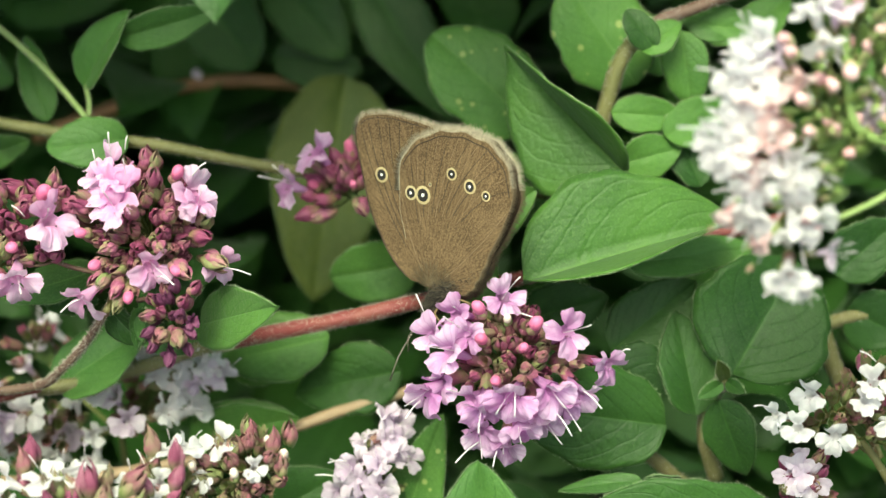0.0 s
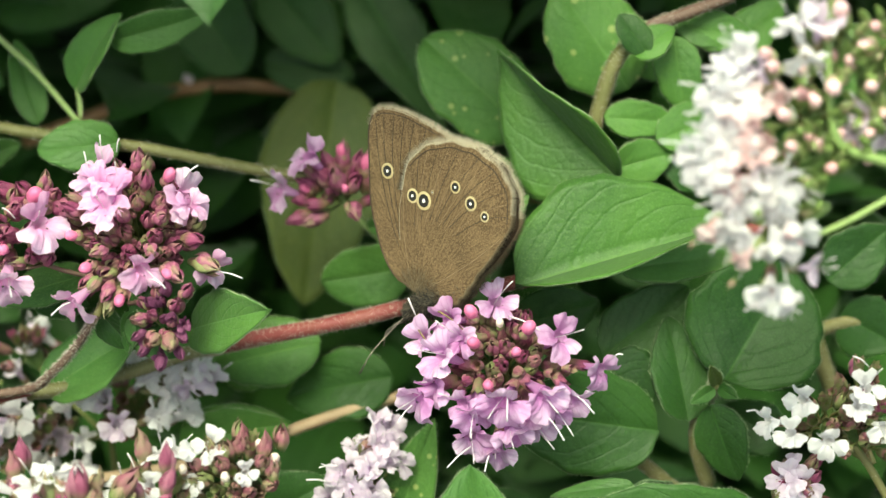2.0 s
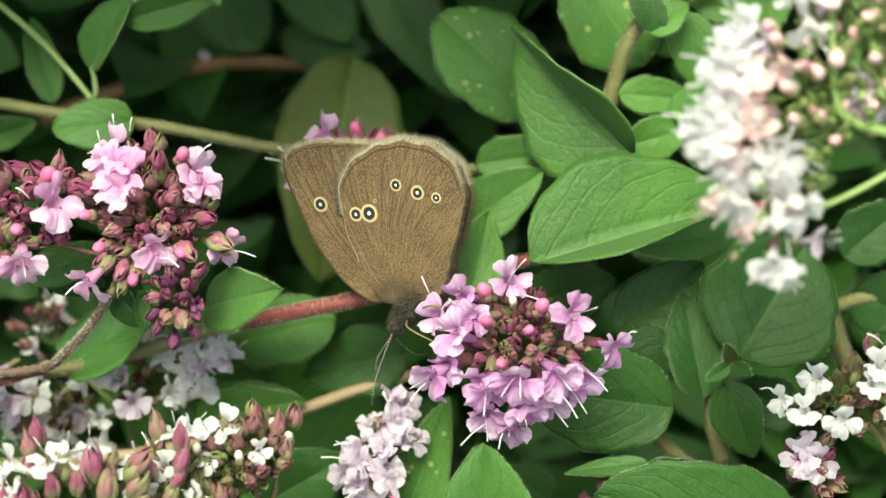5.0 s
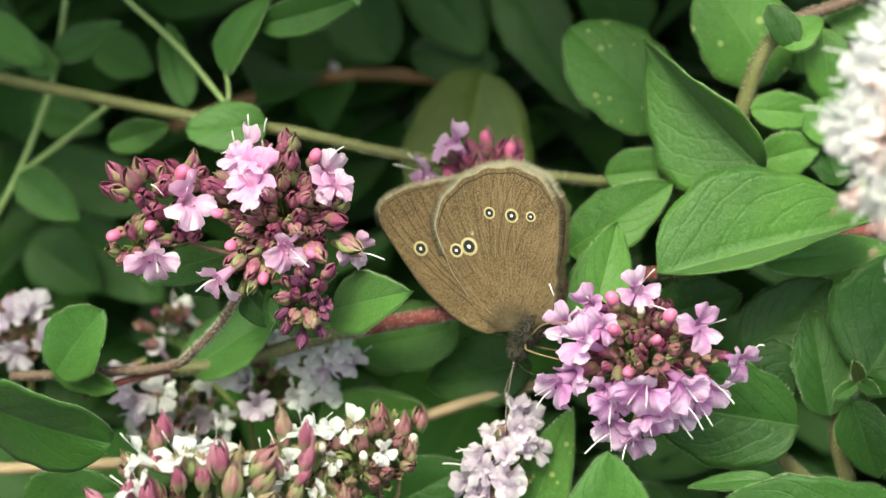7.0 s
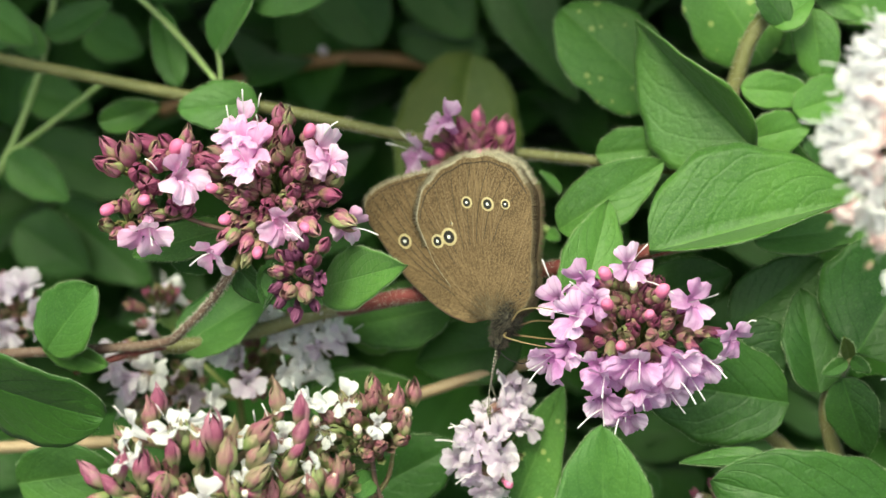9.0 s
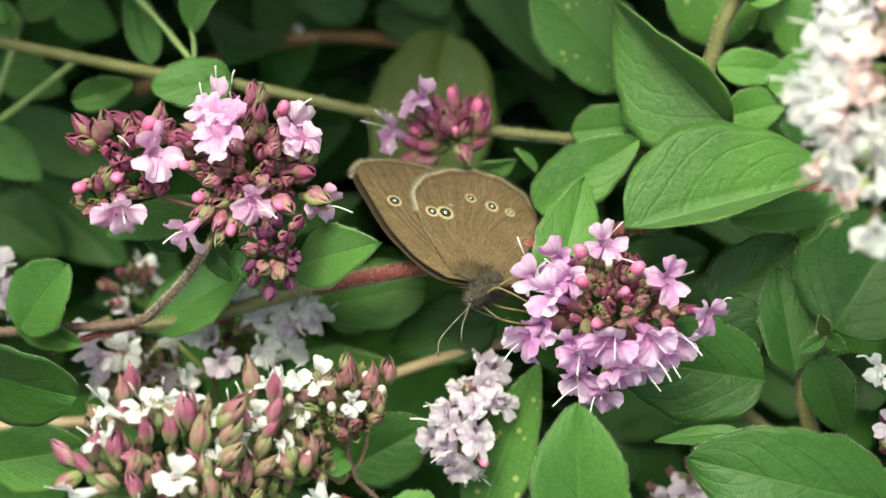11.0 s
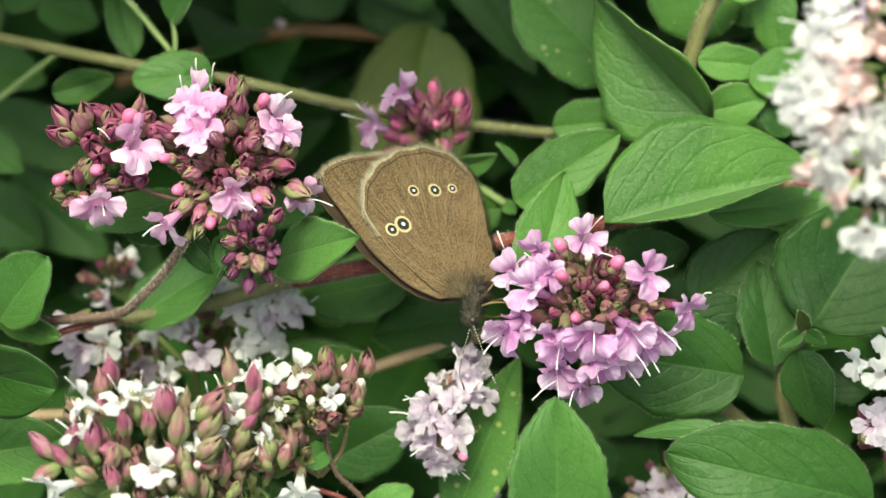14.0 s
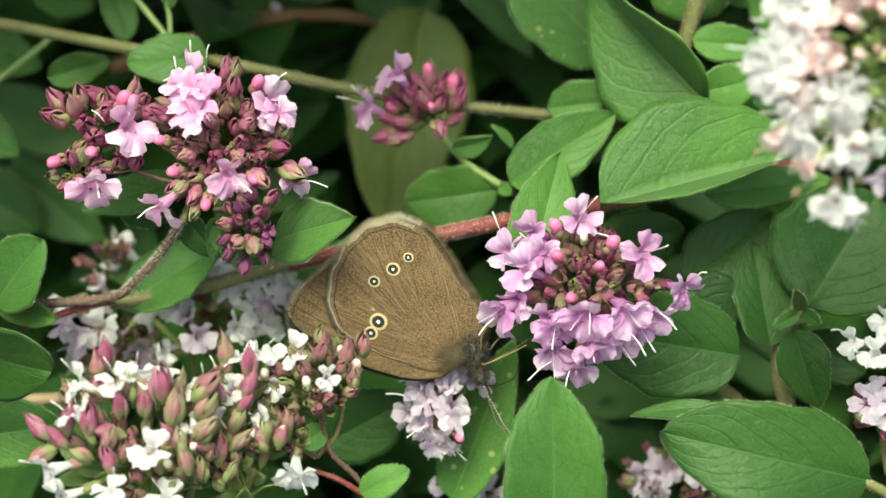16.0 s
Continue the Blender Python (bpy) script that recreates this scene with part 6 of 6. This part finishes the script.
butterfly = tagged(new("butterfly"), "brown ringlet butterfly with closed wings and yellow-ringed eyespots", "butterfly")
butterfly.empty_display_size = 0.005
FOREWINGS = []
for side, turn in ((1, 0.0), (-1, -0.8)):
    fw = local("forewing", wing_mesh("forewing", FORE, side, 0.2), butterfly, pose(0, 0, side * 0.30 * MM, 0, 0, turn if side > 0 else 1.2))
    hw_ = local("hindwing", wing_mesh("hindwing", HIND, side, 1.0), butterfly, pose(0, 0, side * 0.62 * MM, 0, 0, turn if side > 0 else -1.8))
    FOREWINGS.append((fw, side, turn if side > 0 else 1.2))
    for me in vein_meshes(FORE, side, 0.2, ((88, 100), (93, 104), (98, 108), (102, 112), (106, 116), (110, 120), (113.5, 126)), 0.30, VEIN_DARK, 0.06):
        local("vein", me, fw)
    local("fringe", fringe_mesh(FORE, side, 0.2, 72, 116, 1300, 0.85, 5, FRINGE), fw, None, "pale hairy wing fringe")
    local("front_edge", margin_mesh(FORE, side, 0.2, 114, 160, 0.995, VEIN_DARK, 0.11), fw, None, "dark front edge of the wing")
    local("margin_line", margin_mesh(FORE, side, 0.2, 78, 113, 0.965, VEIN_DARK, 0.06), fw)
    for me in vein_meshes(HIND, side, 1.0, ((44, 58), (52, 66), (60, 72), (68, 78), (77, 84), (86, 92), (95, 98)), 0.48, VEIN_DARK, 0.045):
        local("vein", me, hw_)
    for me in vein_meshes(HIND, side, 1.0, ((48, 61), (56, 68), (64, 75), (72.5, 81), (81.5, 88), (91, 96)), 0.45, VEIN, 0.026):
        local("fold_line", me, hw_)
    for me in vein_meshes(HIND, side, 1.0, ((38, 30), (105, 125)), 0.12, VEIN, 0.03):
        local("vein", me, hw_)
    local("fringe", fringe_mesh(HIND, side, 1.0, 44, 106, 2100, 1.0, 6, FRINGE), hw_, None, "pale hairy wing fringe")
    local("fringe", fringe_mesh(HIND, side, 1.0, -18, 46, 2900, 0.85, 9, TUFT), hw_, None, "soft hairs on the inner wing edge")
    local("margin_line", margin_mesh(HIND, side, 1.0, 42, 100, 0.955, VEIN_DARK, 0.08), hw_)
    local("margin_line", margin_mesh(HIND, side, 1.0, 60, 118, 0.995, FRINGE, 0.03), hw_)
    for x, y, r in ((-1.79, 11.62, 0.9), (-0.09, 11.31, 1.15), (4.23, 13.73, 0.78), (6.62, 12.16, 0.9), (8.74, 10.98, 0.66), (1.05, 12.55, 0.24)):
        local("eyespot", eyespot_mesh(r, side), hw_, pose(x * MM, y * MM, side * 0.21 * MM, 0, 0, 12), "yellow ring round a black spot with a white pupil")
    local("eyespot", eyespot_mesh(0.98, side), fw, pose(-6.05 * MM, 13.9 * MM, side * 0.21 * MM, 0, 0, 20), "yellow ring round a black spot with a white pupil")
def tuft_mesh(side, seed):
    """Long hairs that lie over the root of a wing."""
    rng = random.Random(seed)
    bm = bmesh.new()
    for _ in range(420):
        a = radians(rng.uniform(-25, 150))
        r0, ln = rng.uniform(0.1, 2.8), rng.uniform(0.6, 2.0)
        p = Vector((math.cos(a) * r0, math.sin(a) * r0 - 0.2, side * rng.uniform(0.1, 0.3)))
        b = a + rng.uniform(-0.6, 0.6)
        d = Vector((math.cos(b), math.sin(b), side * rng.uniform(-0.02, 0.14)))
        w = Vector((-d.y, d.x, 0)).normalized() * 0.03
        vs = [bm.verts.new(v * MM) for v in (p - w, p + w, p + Vector((0, 0, 0.04 * side)), p + d * ln)]
        for k in ((0, 1, 3), (1, 2, 3), (2, 0, 3)):
            bm.faces.new([vs[j] for j in k])
    return finish("root_hairs", bm, TUFT)


for w_, side in ((butterfly, 1), (butterfly, -1)):
    tagged(local("root_hairs", tuft_mesh(side, 8), w_, pose(0, 0, side * 0.7 * MM)), "tan hairs over the wing roots", kind="stuff")
local("abdomen", blob_mesh("abdomen", (4.4, 0.6, 0), (0.9, 0.42, 0), 8.0, 0.75, FUR, 500, 3, 0.6), butterfly)
local("thorax", blob_mesh("thorax", (1.5, -0.9, 0), (0.86, 0.5, 0), 5.0, 1.2, FUR, 1500, 4, 1.3), butterfly)
hd_ = local("head", blob_mesh("head", (-0.9, -2.6, 0), (0.66, 0.7, 0), 2.2, 0.9, FUR, 900, 5, 0.7), butterfly)
for side in (1, -1):
    local("eye", blob_mesh("eye", (-1.3, -3.0, side * 0.66), (0, 0, 1), 0.8, 0.55, CHITIN, 0, 6), hd_)
    local("palp", limb_mesh("palp", [(-1.7, -3.5, side * 0.3), (-2.1, -4.2, side * 0.35), (-2.6, -4.6, side * 0.4)], 0.2, 0.08, FUR), hd_)
for pts, club in (([(-1.7, -3.5, 0.5), (-3.5, -6.2, 1.4), (-5.0, -8.6, 2.0), (-6.1, -11.2, 2.4)], 0.15), ([(-1.8, -3.5, -0.5), (-4.2, -5.2, -1.4), (-6.0, -6.8, -2.2), (-6.6, -8.6, -2.8)], 0.13)):
    antenna = local("antenna", limb_mesh("antenna", pts, 0.075, 0.075, CHITIN, club), hd_)
    local("band", bands_mesh(pts, 24, 0.085), antenna, None, "pale rings along the dark feeler")
local("proboscis", limb_mesh("proboscis", [(-1.7, -3.7, 0), (-0.8, -5.2, 0.6), (0.8, -6.6, 1.0), (2.2, -6.8, 1.4)], 0.08, 0.06, CHITIN), hd_)
for pts in (((0.8, -2.4, 0.9), (1.4, -3.1, 2.6), (3.6, -5.0, 2.8), (5.6, -6.6, 2.4)), ((2.2, -1.6, 0.9), (4.6, -1.2, 2.2), (6.8, -2.0, 2.0), (8.2, -3.0, 1.6)),
            ((1.6, -2.2, -0.9), (3.6, -2.6, -1.6), (5.6, -3.6, -1.2), (7.0, -4.4, -0.8)), ((0.6, -2.8, -0.9), (2.4, -4.2, -1.6), (4.0, -5.2, -1.4), (5.4, -6.0, -1.0))):
    local("leg", limb_mesh("leg", pts, 0.15, 0.07, LEG), butterfly)


# ---- what moves ----
def motions():
    walk(butterfly, [
        (0.0, pose(-0.00667, 0.00421, 0.31519, 65.93, -16.87, -25.90)),
        (0.5, pose(-0.00670, 0.00431, 0.31537, 67.93, -15.98, -29.75)),
        (1.0, pose(-0.00657, 0.00466, 0.31586, 71.53, -13.24, -31.30)),
        (1.5, pose(-0.00736, 0.00423, 0.31520, 71.73, -13.71, -33.15)),
        (2.0, pose(-0.00756, 0.00414, 0.31512, 66.37, -8.01, -33.41)),
        (2.5, pose(-0.00876, 0.00372, 0.31456, 61.00, -6.22, -22.55)),
        (3.0, pose(-0.00961, 0.00394, 0.31492, 65.66, -4.06, -14.21)),
        (3.5, pose(-0.00967, 0.00371, 0.31457, 65.05, -5.89, -13.21)),
        (6.0, pose(-0.01308, 0.00073, 0.31071, 57.46, -31.57, -1.54)),
        (6.5, pose(-0.01310, 0.00050, 0.31046, 56.17, -33.29, 0.29)),
        (7.0, pose(-0.01322, 0.00040, 0.31024, 57.93, -32.72, -0.21)),
        (7.5, pose(-0.01413, 0.00019, 0.30957, 73.44, -31.09, -22.50)),
        (8.0, pose(-0.01397, 0.00051, 0.31025, 56.18, -24.69, -10.35)),
        (8.5, pose(-0.01394, -0.00040, 0.30888, 47.66, -40.64, 4.22)),
        (9.0, pose(-0.01458, -0.00044, 0.30895, 55.99, -38.92, -4.80)),
        (11.5, pose(-0.01401, 0.00029, 0.31028, 12.76, 19.29, 32.64)),
        (12.0, pose(-0.01309, -0.00120, 0.30809, 32.64, 0.77, 49.47)),
        (12.5, pose(-0.01300, -0.00095, 0.30840, 30.63, -2.11, 50.39)),
        (13.0, pose(-0.01306, -0.00088, 0.30856, 31.99, -2.88, 50.51)),
        (13.5, pose(-0.01334, -0.00119, 0.30801, 33.21, -2.02, 49.46)),
        (14.0, pose(-0.01311, -0.00110, 0.30827, 37.94, -6.38, 52.07)),
        (14.5, pose(-0.01333, -0.00275, 0.30572, 35.26, -0.72, 50.22)),
        (15.0, pose(-0.01351, -0.00562, 0.30160, 39.34, -51.04, 38.58)),
        (15.5, pose(-0.01085, -0.00704, 0.29979, 7.87, -63.32, 71.93)),
        (16.0, pose(-0.01234, -0.00685, 0.30023, 30.00, -57.38, 43.92)),
    ])
    # the forewings slide down between the hindwings late in the clip
    for fw, side, turn in FOREWINGS:
        walk(fw, [(t, pose(0, 0, side * 0.30 * MM, 0, 0, turn + a * (1 if side > 0 else 0.84))) for t, a in ((0, 0), (9, 0), (11.5, 0), (12, -12), (12.5, -13.5), (14.5, -13.5), (16, -12))])
    rest = hr.matrix_basis.copy()
    walk(hr, [(t, Matrix.Translation((BED.to_3x3() @ Vector((a, b, 0))) * MM) @ rest) for t, a, b in (
        (0.0, 3.28, 0.63),
        (0.5, 3.21, 0.74),
        (1.0, 2.83, 0.42),
        (1.5, 2.14, 0.26),
        (2.0, 2.01, -0.52),
        (2.5, 2.01, 0.14),
        (3.0, 1.46, -1.24),
        (3.5, 0.00, 0.00),
        (6.0, 2.27, 0.20),
        (6.5, 2.51, 1.22),
        (7.0, 1.49, 1.43),
        (7.5, -0.98, -2.17),
        (8.0, -0.25, -4.23),
        (8.5, 2.42, -2.77),
        (9.0, 1.66, -2.99),
        (11.5, 0.89, -0.97),
        (12.0, 2.16, -0.97),
        (12.5, 3.77, -0.26),
        (13.0, 1.83, -1.36),
        (13.5, -0.70, -2.69),
        (14.0, 2.09, -1.72),
        (14.5, 2.08, -0.93),
        (15.0, 2.24, -1.92),
        (15.5, 0.03, -2.08),
        (16.0, -0.47, -0.90),
    )])


motions()
